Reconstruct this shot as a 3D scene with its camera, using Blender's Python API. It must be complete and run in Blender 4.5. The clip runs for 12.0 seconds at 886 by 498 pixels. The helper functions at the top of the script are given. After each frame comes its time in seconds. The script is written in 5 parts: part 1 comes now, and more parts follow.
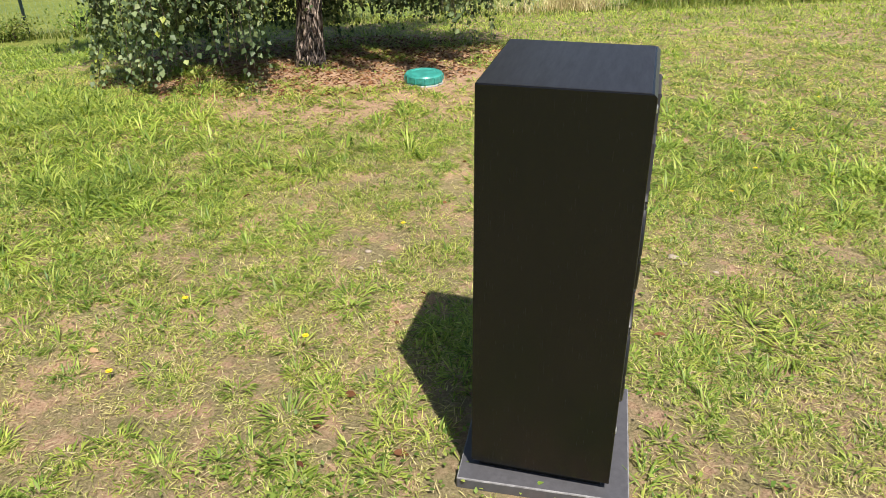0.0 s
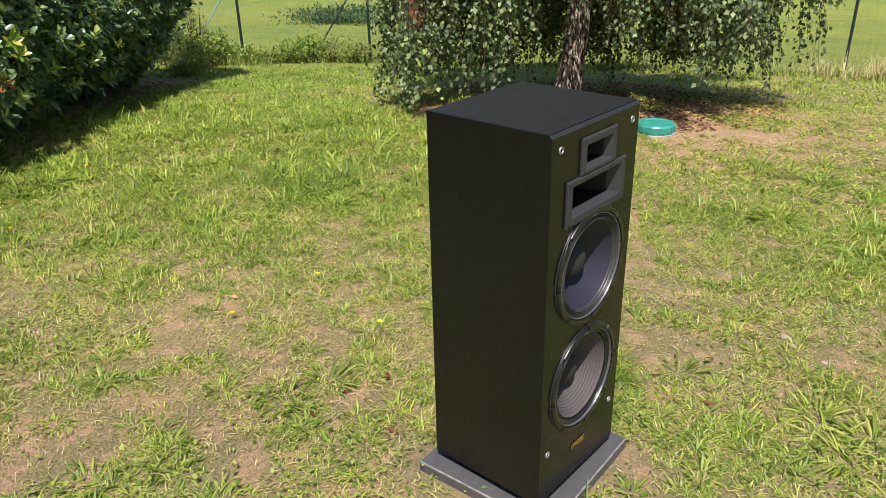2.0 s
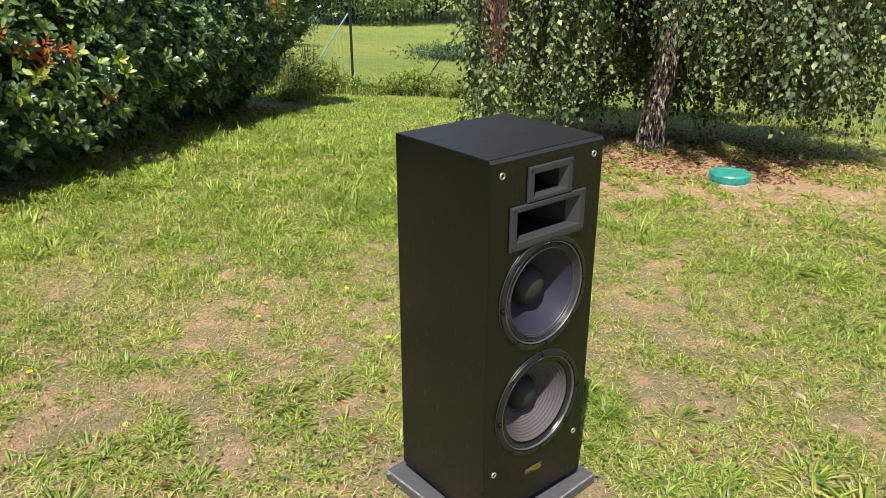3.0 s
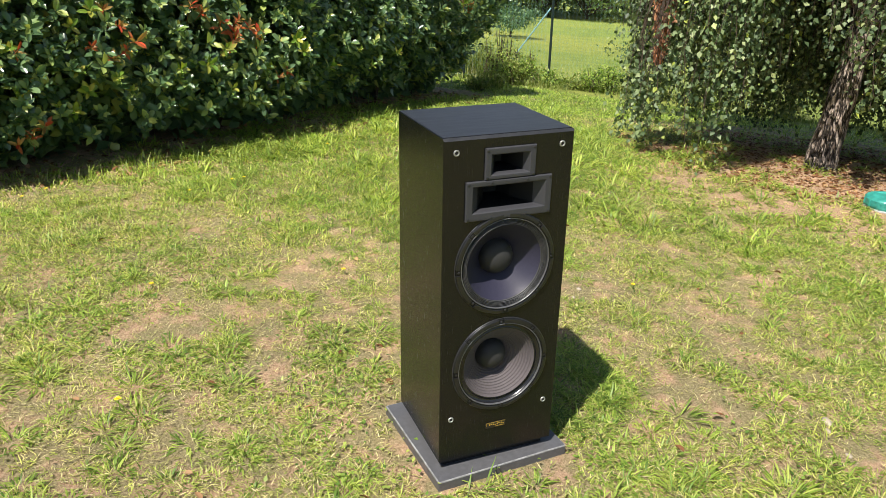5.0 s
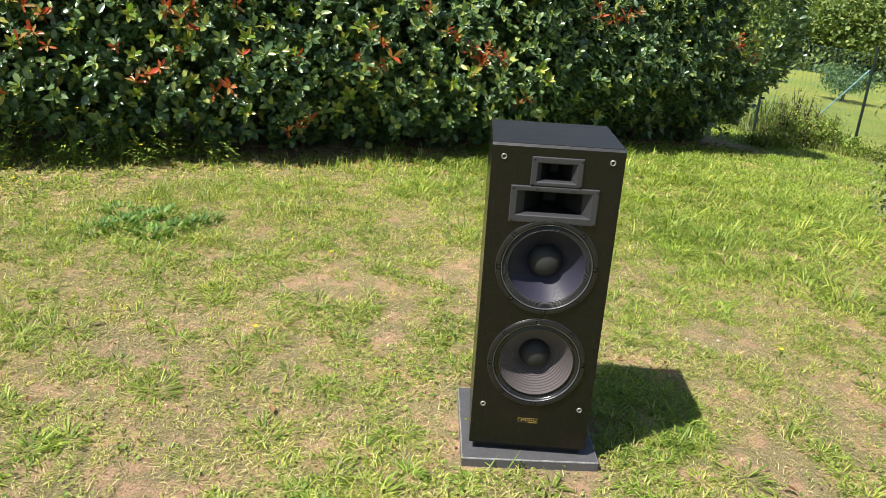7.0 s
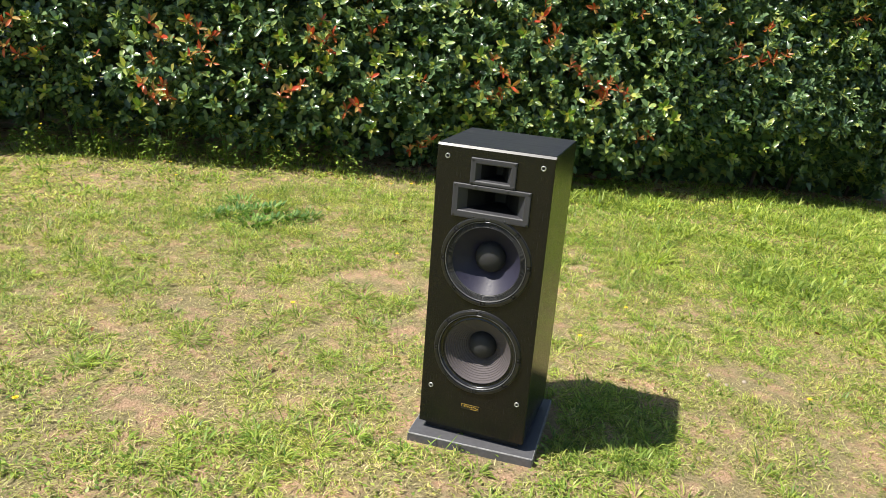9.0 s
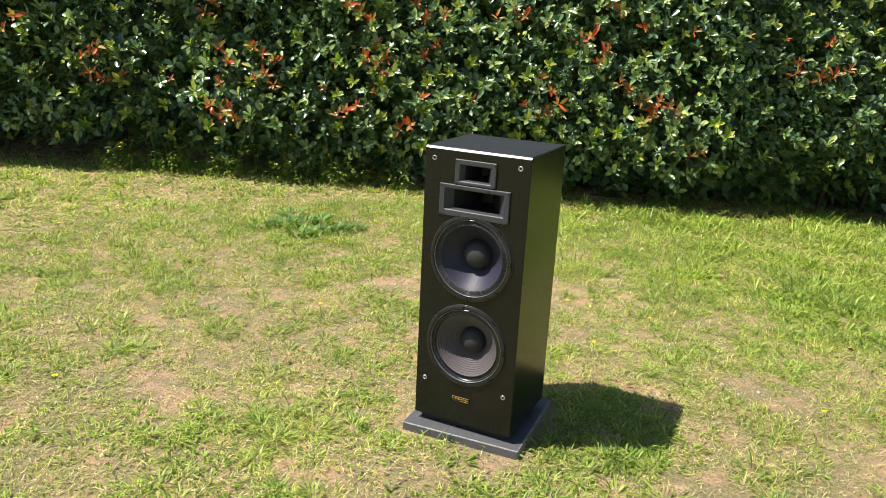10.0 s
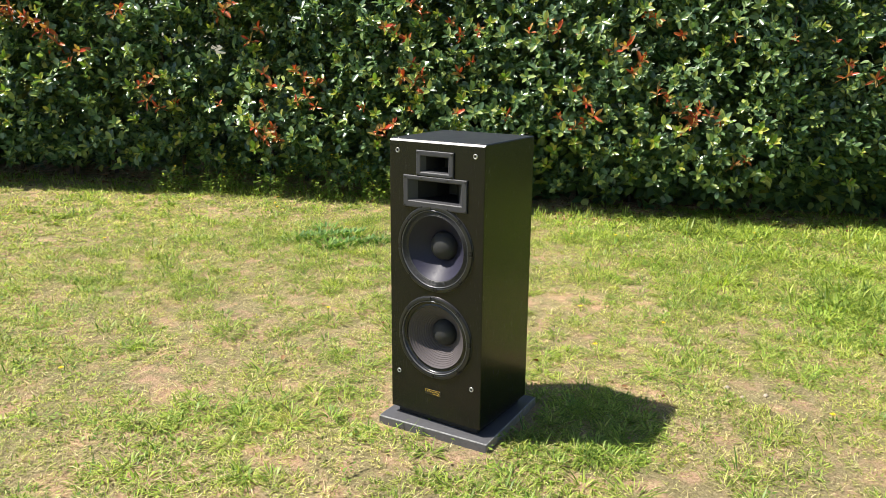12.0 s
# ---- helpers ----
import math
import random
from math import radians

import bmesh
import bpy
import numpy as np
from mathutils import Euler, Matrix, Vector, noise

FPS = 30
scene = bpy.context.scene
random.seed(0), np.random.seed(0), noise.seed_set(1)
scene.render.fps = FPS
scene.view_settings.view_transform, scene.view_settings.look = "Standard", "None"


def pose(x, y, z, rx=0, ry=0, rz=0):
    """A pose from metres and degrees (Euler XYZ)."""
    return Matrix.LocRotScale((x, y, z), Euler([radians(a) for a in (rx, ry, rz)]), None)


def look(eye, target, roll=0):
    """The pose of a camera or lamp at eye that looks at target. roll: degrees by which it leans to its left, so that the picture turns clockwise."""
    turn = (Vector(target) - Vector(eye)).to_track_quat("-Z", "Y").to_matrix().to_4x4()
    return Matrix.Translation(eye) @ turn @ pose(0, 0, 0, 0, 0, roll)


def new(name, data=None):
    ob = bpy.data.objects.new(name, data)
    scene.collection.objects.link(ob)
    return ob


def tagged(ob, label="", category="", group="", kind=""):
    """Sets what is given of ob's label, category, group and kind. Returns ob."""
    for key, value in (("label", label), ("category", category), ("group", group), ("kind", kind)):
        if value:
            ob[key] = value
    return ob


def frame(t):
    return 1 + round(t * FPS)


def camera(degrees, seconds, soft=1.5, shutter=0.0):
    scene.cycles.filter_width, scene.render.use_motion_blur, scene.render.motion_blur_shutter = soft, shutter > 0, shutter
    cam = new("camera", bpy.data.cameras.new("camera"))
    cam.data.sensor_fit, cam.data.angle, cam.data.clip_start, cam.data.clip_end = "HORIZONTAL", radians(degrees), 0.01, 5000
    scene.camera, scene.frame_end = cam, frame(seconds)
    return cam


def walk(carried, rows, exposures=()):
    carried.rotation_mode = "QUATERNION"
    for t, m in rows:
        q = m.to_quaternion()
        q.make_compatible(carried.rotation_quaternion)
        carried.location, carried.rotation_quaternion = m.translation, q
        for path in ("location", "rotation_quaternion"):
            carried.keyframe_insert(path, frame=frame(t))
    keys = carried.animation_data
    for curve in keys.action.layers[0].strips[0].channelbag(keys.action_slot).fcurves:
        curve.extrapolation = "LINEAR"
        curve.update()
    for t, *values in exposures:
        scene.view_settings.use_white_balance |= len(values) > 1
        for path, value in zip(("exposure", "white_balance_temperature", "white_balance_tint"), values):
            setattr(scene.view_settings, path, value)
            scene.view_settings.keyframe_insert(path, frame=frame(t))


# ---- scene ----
cam = camera(60.9, 12.0, soft=0.6)
PATH = [
    (0, (-0.032, -1.701, 1.565), (-0.495, -0.009, 0.606), -0.8),
    (0.5, (0.185, -1.659, 1.59), (-0.467, -0.029, 0.631), -1.2),
    (0.8, (0.307, -1.686, 1.539), (-0.438, -0.071, 0.623), -1.3),
    (1, (0.417, -1.623, 1.577), (-0.45, -0.066, 0.669), -1.7),
    (1.5, (0.67, -1.606, 1.602), (-0.432, -0.205, 0.697), -1.1),
    (1.9, (0.738, -1.436, 1.608), (-0.457, -0.089, 0.737), -0.7),
    (2, (0.868, -1.54, 1.591), (-0.337, -0.186, 0.745), -1.4),
    (2.5, (1.059, -1.413, 1.59), (-0.255, -0.137, 0.785), -1.3),
    (3, (1.22, -1.34, 1.579), (-0.214, -0.166, 0.827), -0.1),
    (3.2, (1.312, -1.32, 1.567), (-0.193, -0.236, 0.819), 0.7),
    (4.8, (1.774, -0.976, 1.607), (0.101, -0.215, 0.817), 2.0),
    (5, (1.805, -0.936, 1.615), (0.097, -0.237, 0.846), 0.9),
    (5.5, (1.917, -0.821, 1.596), (0.121, -0.344, 0.858), 0.3),
    (6, (2.077, -0.664, 1.594), (0.24, -0.465, 0.828), 1.3),
    (6.5, (2.169, -0.505, 1.6), (0.295, -0.466, 0.905), 0.4),
    (7, (2.218, -0.271, 1.59), (0.344, -0.32, 0.894), 3.4),
    (7.5, (2.26, -0.056, 1.58), (0.371, -0.286, 0.967), 1.5),
    (7.7, (2.308, 0.051, 1.573), (0.44, -0.335, 0.972), 1.6),
    (9.3, (2.35, 0.727, 1.56), (0.548, 0.118, 0.943), 4.0),
    (9.5, (2.344, 0.805, 1.541), (0.545, 0.167, 0.943), 3.5),
    (10, (2.371, 1.02, 1.531), (0.642, 0.194, 0.958), 2.9),
    (10.5, (2.346, 1.137, 1.517), (0.645, 0.239, 0.97), 3.2),
    (11, (2.232, 1.248, 1.495), (0.555, 0.298, 0.962), 4.0),
    (11.5, (2.175, 1.334, 1.473), (0.521, 0.334, 0.957), -0.7),
    (12, (2.201, 1.448, 1.407), (0.571, 0.401, 0.909), 0.4),
]
walk(cam, [(t, look(eye, target, roll)) for t, eye, target, roll in PATH], ((0, 0.57, 6500, 14), (1.5, 0.44, 6500, 14), (3, 0.54, 6500, 12), (5, 0.70, 6500, 10), (6.5, 0.70, 6500, 10), (7.5, 0.76, 6500, 10), (9.5, 0.83, 6500, 10), (12, 0.93, 6500, 10)))

# ---- light ----
SUN_WAY = Vector((0.39, -0.53, 1.13)).normalized()
world = bpy.data.worlds.new("sky")
scene.world = world
world.use_nodes = True
wn = world.node_tree
sky = wn.nodes.new("ShaderNodeTexSky")
sky.sky_type, sky.sun_disc = "NISHITA", False
sky.sun_elevation = math.asin(SUN_WAY.z)
sky.sun_rotation = math.atan2(SUN_WAY.x, SUN_WAY.y)
wn.links.new(sky.outputs["Color"], wn.nodes["Background"].inputs["Color"])
wn.nodes["Background"].inputs["Strength"].default_value = 0.075
sun = new("sun", bpy.data.lights.new("sun", "SUN"))
sun.data.energy, sun.data.angle, sun.data.color = 5.0, radians(0.53), (1.0, 0.95, 0.86)
sun.matrix_world = look(SUN_WAY * 30, (0, 0, 0))


# ---- helpers of this scene ----
def gz(x, y):
    """Height of the ground: a lawn that falls a little, and a meadow that falls away behind it."""
    s = -0.6 * x + 0.66 * y - 3.7
    soft = (np.sqrt(s * s + 0.3) + s) / 2
    soft = np.where(soft > 8, 8 + (soft - 8) * 0.55, soft)
    soft = np.where(soft > 31, 31 + (soft - 31) * 0.03, soft)
    return -0.035 * np.clip(y, -30, 30) - 0.01 * np.clip(x, -30, 30) - 0.12 * soft


def vnoise(x, y, size, seed):
    """Smooth value noise from 0 to 1, with features about size metres across."""
    x, y = np.asarray(x, float) / size + 531.7, np.asarray(y, float) / size + 287.3
    ix, iy = np.floor(x).astype(np.int64), np.floor(y).astype(np.int64)
    fx, fy = x - ix, y - iy
    fx, fy = fx * fx * (3 - 2 * fx), fy * fy * (3 - 2 * fy)

    def corner(a, b):
        h = (a * 374761393 + b * 668265263 + seed * 2147483647) & 0xFFFFFFFF
        h = ((h ^ (h >> 13)) * 1274126177) & 0xFFFFFFFF
        return ((h ^ (h >> 16)) & 0xFFFF) / 65535.0

    top = corner(ix, iy) * (1 - fx) + corner(ix + 1, iy) * fx
    low = corner(ix, iy + 1) * (1 - fx) + corner(ix + 1, iy + 1) * fx
    return top * (1 - fy) + low * fy


def lumps(x, y):
    return 0.030 * (vnoise(x, y, 0.9, 3) - 0.5) + 0.016 * (vnoise(x, y, 0.27, 4) - 0.5)


def lawn_z(x, y):
    """The ground with its lumps, pressed flat under the loudspeaker."""
    x, y = np.asarray(x, float), np.asarray(y, float)
    flat = np.clip((np.maximum(np.abs(x + 0.185) - 0.25, np.abs(y) - 0.26)) / 0.35, 0, 1)
    return (gz(x, y) + lumps(x, y)) * flat + 0.002 * (1 - flat)


def raw_mesh(name, verts, tris, smooth=False):
    me = bpy.data.meshes.new(name)
    verts, tris = np.ascontiguousarray(verts, np.float32), np.ascontiguousarray(tris, np.int32)
    k = tris.shape[1]
    me.vertices.add(len(verts))
    me.vertices.foreach_set("co", verts.ravel())
    me.loops.add(tris.size)
    me.loops.foreach_set("vertex_index", tris.ravel())
    me.polygons.add(len(tris))
    me.polygons.foreach_set("loop_start", np.arange(0, tris.size, k, dtype=np.int32))
    if smooth:
        me.polygons.foreach_set("use_smooth", np.ones(len(tris), bool))
    me.update(calc_edges=True)
    return me


def raw(name, verts, tris, material, parent=None, smooth=False):
    me = raw_mesh(name, verts, tris, smooth)
    me.materials.append(material)
    ob = new(name, me)
    ob.parent = parent
    return ob


def part(name, bm, material, parent=None, label="", smooth=False):
    me = bpy.data.meshes.new(name)
    bm.normal_update()
    bm.to_mesh(me)
    bm.free()
    me.materials.append(material)
    if smooth:
        for p in me.polygons:
            p.use_smooth = True
    ob = new(name, me)
    ob.parent = parent
    if label:
        ob["label"] = label
    return ob


def thing(name, label, category, m=None, group="", kind=""):
    ob = new(name)
    ob.empty_display_size = 0.05
    if m is not None:
        ob.matrix_basis = m
    return tagged(ob, label, category, group, kind)


def box(x0, x1, y0, y1, z0, z1, bevel=0.0, segments=2):
    bm = bmesh.new()
    bmesh.ops.create_cube(bm, size=1)
    bmesh.ops.scale(bm, vec=(x1 - x0, y1 - y0, z1 - z0), verts=bm.verts)
    bmesh.ops.translate(bm, vec=((x0 + x1) / 2, (y0 + y1) / 2, (z0 + z1) / 2), verts=bm.verts)
    if bevel:
        bmesh.ops.bevel(bm, geom=bm.edges[:], offset=bevel, segments=segments, profile=0.6, affect="EDGES")
    return bm


def lathe(profile, segments=72, y=0.0, z=0.0, closed=False):
    """A body turned round an axis along x: rows of radius and x."""
    bm = bmesh.new()
    rings = []
    for r, x in profile:
        if r < 1e-5:
            rings.append([bm.verts.new((x, y, z))])
        else:
            rings.append([bm.verts.new((x, y + r * math.cos(a), z + r * math.sin(a))) for a in (2 * math.pi * k / segments for k in range(segments))])
    pairs = list(zip(rings, rings[1:]))
    if closed:
        pairs.append((rings[-1], rings[0]))
    for a, b in pairs:
        for k in range(segments):
            n = (k + 1) % segments
            if len(a) == 1:
                bm.faces.new((a[0], b[k], b[n]))
            elif len(b) == 1:
                bm.faces.new((a[k], b[0], a[n]))
            else:
                bm.faces.new((a[k], b[k], b[n], a[n]))
    bmesh.ops.recalc_face_normals(bm, faces=bm.faces)
    return bm


def tube(points, radii, sides=8):
    """A tapered round limb through points."""
    bm = bmesh.new()
    rings = []
    for n, p in enumerate(points):
        p = Vector(p)
        ahead = (Vector(points[min(n + 1, len(points) - 1)]) - Vector(points[max(n - 1, 0)])).normalized()
        across = ahead.orthogonal().normalized() if n == 0 else (across - ahead * across.dot(ahead)).normalized()
        up = ahead.cross(across)
        rings.append([bm.verts.new(p + float(radii[n]) * (math.cos(a) * across + math.sin(a) * up)) for a in (2 * math.pi * k / sides for k in range(sides))])
    for a, b in zip(rings, rings[1:]):
        for k in range(sides):
            bm.faces.new((a[k], a[(k + 1) % sides], b[(k + 1) % sides], b[k]))
    bm.faces.new(rings[0][::-1])
    bm.faces.new(rings[-1])
    return bm


def bases(ahead, normal):
    """Rows of turns whose y is ahead and whose z is nearly normal."""
    y = ahead / np.linalg.norm(ahead, axis=1, keepdims=True)
    x = np.cross(y, normal)
    x /= np.linalg.norm(x, axis=1, keepdims=True) + 1e-9
    return np.stack([x, y, np.cross(x, y)], 2)


def scatter(template, places, turns, sizes):
    """Many copies of a small template (verts, tris) as one array of verts and tris."""
    v, f = template
    verts = np.einsum("nij,kj->nki", turns, v) * sizes[:, None, None] + places[:, None, :]
    tris = f[None] + (np.arange(len(places)) * len(v))[:, None, None]
    return verts.reshape(-1, 3), tris.reshape(-1, 3)


def leaf_shape(width, fold, droop, wide_at=0.55):
    """A leaf one long: folded along its rib and bent down towards its tip."""
    rows = [(0.0, 0.0), (wide_at * 0.62, 0.45), (0.42 + wide_at * 0.55, 0.42), (1.0, 0.0)]
    v = []
    for y, w in rows:
        z = -droop * y * y
        if w == 0:
            v.append((0, y, z))
        else:
            v += [(-w * width, y, z + fold * w * width), (0, y, z), (w * width, y, z + fold * w * width)]
    f = [(0, 2, 1), (0, 3, 2), (1, 2, 5), (1, 5, 4), (2, 3, 6), (2, 6, 5), (4, 5, 7), (5, 6, 7)]
    return np.array(v, float), np.array(f)


def kite_shape(width):
    """A very small leaf: two triangles folded along the rib."""
    v = [(0, 0, 0), (-width / 2, 0.4, 0.10), (width / 2, 0.4, 0.10), (0, 1, -0.06)]
    return np.array(v, float), np.array([(0, 3, 1), (0, 2, 3)])


def rhomb_shape(width):
    """A small pointed leaf in four triangles."""
    v = [(0, 0, 0), (-width / 2, 0.38, 0.05), (width / 2, 0.38, 0.05), (0, 0.4, 0), (0, 1, -0.08)]
    return np.array(v, float), np.array([(0, 3, 1), (0, 2, 3), (1, 3, 4), (3, 2, 4)])


# ---- materials ----
def material(name):
    m = bpy.data.materials.new(name)
    m.use_nodes = True
    return m, m.node_tree, m.node_tree.nodes["Principled BSDF"]


def node(tree, kind, **settings):
    n = tree.nodes.new(kind)
    for key, value in settings.items():
        n.inputs[key.replace("_", " ")].default_value = value
    return n


def ramp(tree, source, *stops):
    n = tree.nodes.new("ShaderNodeValToRGB")
    while len(n.color_ramp.elements) < len(stops):
        n.color_ramp.elements.new(0.5)
    for e, (place, colour) in zip(n.color_ramp.elements, stops):
        e.position, e.color = place, (*colour, 1)
    tree.links.new(source, n.inputs["Fac"])
    return n.outputs["Color"]


def mixed(tree, kind, a, b, factor):
    n = tree.nodes.new("ShaderNodeMix")
    n.data_type, n.blend_type = "RGBA", kind
    for place, value in ((0, factor), (6, a), (7, b)):
        if isinstance(value, (int, float)):
            n.inputs[place].default_value = value
        elif isinstance(value, tuple):
            n.inputs[place].default_value = (*value, 1)
        else:
            tree.links.new(value, n.inputs[place])
    return n.outputs[2]


def noise_of(tree, scale, detail=4.0, roughness=0.55, stretch=None, world_space=False):
    n = node(tree, "ShaderNodeTexNoise", Scale=scale, Detail=detail, Roughness=roughness)
    where = tree.nodes.new("ShaderNodeNewGeometry").outputs["Position"] if world_space else tree.nodes.new("ShaderNodeTexCoord").outputs["Object"]
    if stretch:
        m = tree.nodes.new("ShaderNodeMapping")
        m.inputs["Scale"].default_value = stretch
        tree.links.new(where, m.inputs["Vector"])
        where = m.outputs["Vector"]
    tree.links.new(where, n.inputs["Vector"])
    return n.outputs["Fac"]


def bumped(tree, shader, height, strength, distance):
    b = node(tree, "ShaderNodeBump", Strength=strength, Distance=distance)
    tree.links.new(height, b.inputs["Height"])
    tree.links.new(b.outputs["Normal"], shader.inputs["Normal"])


def leafy(name, stops, roughness=0.45, through_light=0.3, patch=0.6, patch_colours=((0.75, 0.75, 0.75), (1.2, 1.2, 1.15)), gloss=0.5, wax=0.0):
    """Foliage: each leaf its own tone, drifting in patches, some light passing through."""
    m, tree, p = material(name)
    geo = tree.nodes.new("ShaderNodeNewGeometry")
    tone = ramp(tree, geo.outputs["Random Per Island"], *stops)
    drift = ramp(tree, noise_of(tree, patch, 3, world_space=True), (0.3, patch_colours[0]), (0.7, patch_colours[1]))
    colour = mixed(tree, "MULTIPLY", tone, drift, 1.0)
    tree.links.new(colour, p.inputs["Base Color"])
    p.inputs["Roughness"].default_value = roughness
    p.inputs["Specular IOR Level"].default_value = gloss
    p.inputs["Coat Weight"].default_value = wax
    p.inputs["Coat Roughness"].default_value = 0.16
    t = tree.nodes.new("ShaderNodeBsdfTranslucent")
    warm = mixed(tree, "MULTIPLY", colour, (1.25, 1.3, 0.55), 1.0)
    tree.links.new(warm, t.inputs["Color"])
    mix = tree.nodes.new("ShaderNodeMixShader")
    mix.inputs[0].default_value = through_light
    tree.links.new(p.outputs[0], mix.inputs[1])
    tree.links.new(t.outputs[0], mix.inputs[2])
    tree.links.new(mix.outputs[0], tree.nodes["Material Output"].inputs["Surface"])
    return m


def soil_material():
    m, tree, p = material("lawn_soil")
    fine, mid, broad = noise_of(tree, 95, 8, 0.8, world_space=True), noise_of(tree, 9, 5, world_space=True), noise_of(tree, 1.3, 4, world_space=True)
    earth = ramp(tree, fine, (0.3, (0.24, 0.135, 0.092)), (0.5, (0.52, 0.345, 0.225)), (0.72, (0.72, 0.54, 0.375)))
    litter = ramp(tree, fine, (0.3, (0.11, 0.105, 0.045)), (0.52, (0.33, 0.28, 0.15)), (0.75, (0.58, 0.50, 0.33)))
    where = ramp(tree, mid, (0.37, (0, 0, 0)), (0.53, (1, 1, 1)))
    # trodden earth without thatch round the tree
    away = tree.nodes.new("ShaderNodeVectorMath")
    away.operation = "DISTANCE"
    tree.links.new(tree.nodes.new("ShaderNodeNewGeometry").outputs["Position"], away.inputs[0])
    away.inputs[1].default_value = (-2.9, 4.9, -0.3)
    wide = tree.nodes.new("ShaderNodeMath")
    wide.operation = "MULTIPLY_ADD"
    tree.links.new(away.outputs["Value"], wide.inputs[0])
    wide.inputs[1].default_value, wide.inputs[2].default_value = 0.25, 0.0
    where = mixed(tree, "MULTIPLY", where, ramp(tree, wide.outputs[0], (0.50, (0, 0, 0)), (0.68, (1, 1, 1))), 1.0)
    base = mixed(tree, "MIX", earth, litter, where)
    base = mixed(tree, "MULTIPLY", base, ramp(tree, broad, (0.3, (0.82, 0.82, 0.80)), (0.7, (1.1, 1.05, 1.0))), 1.0)
    tree.links.new(base, p.inputs["Base Color"])
    p.inputs["Roughness"].default_value = 0.95
    p.inputs["Specular IOR Level"].default_value = 0.15
    bumped(tree, p, fine, 0.9, 0.02)
    return m


def meadow_material():
    m, tree, p = material("meadow")
    fine, mid, broad = noise_of(tree, 14, 6, 0.75, world_space=True), noise_of(tree, 1.2, 5, world_space=True), noise_of(tree, 0.12, 4, world_space=True)
    base = ramp(tree, fine, (0.3, (0.115, 0.165, 0.040)), (0.5, (0.245, 0.295, 0.085)), (0.72, (0.41, 0.42, 0.17)))
    base = mixed(tree, "MULTIPLY", base, ramp(tree, mid, (0.3, (0.8, 0.85, 0.8)), (0.7, (1.15, 1.1, 1.0))), 1.0)
    base = mixed(tree, "MULTIPLY", base, ramp(tree, broad, (0.35, (0.85, 0.95, 0.8)), (0.65, (1.2, 1.1, 0.9))), 1.0)
    tree.links.new(base, p.inputs["Base Color"])
    p.inputs["Roughness"].default_value = 0.95
    p.inputs["Specular IOR Level"].default_value = 0.1
    bumped(tree, p, fine, 1.0, 0.08)
    return m


def veneer_material():
    m, tree, p = material("black_ash_veneer")
    grain = noise_of(tree, 6, 8, 0.7, (22, 22, 1.2))
    pores = noise_of(tree, 30, 4, 0.6, (14, 14, 0.6))
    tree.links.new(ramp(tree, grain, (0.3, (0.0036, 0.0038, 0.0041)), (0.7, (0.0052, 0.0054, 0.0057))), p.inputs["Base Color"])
    tree.links.new(ramp(tree, pores, (0.3, (0.28, 0.28, 0.28)), (0.7, (0.23, 0.23, 0.23))), p.inputs["Roughness"])
    p.inputs["Specular IOR Level"].default_value = 0.42
    bumped(tree, p, grain, 0.08, 0.001)
    return m


def top_veneer_material():
    m, tree, p = material("black_ash_top")
    grain = noise_of(tree, 5, 8, 0.72, (14, 2.0, 1))
    # same black ash as the sides; the top's paler look is put into its colour
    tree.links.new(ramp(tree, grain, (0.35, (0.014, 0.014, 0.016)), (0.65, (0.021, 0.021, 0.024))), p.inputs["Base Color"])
    tree.links.new(ramp(tree, grain, (0.3, (0.46, 0.46, 0.46)), (0.7, (0.38, 0.38, 0.38))), p.inputs["Roughness"])
    bumped(tree, p, grain, 0.2, 0.001)
    return m


def plain(name, colour, roughness, metal=0.0, scale=60, spread=0.25, bump=0.0, gloss=0.5):
    """A painted, moulded or metal surface with a little mottling."""
    m, tree, p = material(name)
    n = noise_of(tree, scale, 5, 0.6)
    low, high = tuple(c * (1 - spread) for c in colour), tuple(min(1, c * (1 + spread)) for c in colour)
    tree.links.new(ramp(tree, n, (0.3, low), (0.7, high)), p.inputs["Base Color"])
    tree.links.new(ramp(tree, n, (0.3, (roughness * 0.85,) * 3), (0.7, (min(1, roughness * 1.15),) * 3)), p.inputs["Roughness"])
    p.inputs["Metallic"].default_value = metal
    p.inputs["Specular IOR Level"].default_value = gloss
    if bump:
        bumped(tree, p, n, bump, 0.002)
    return m


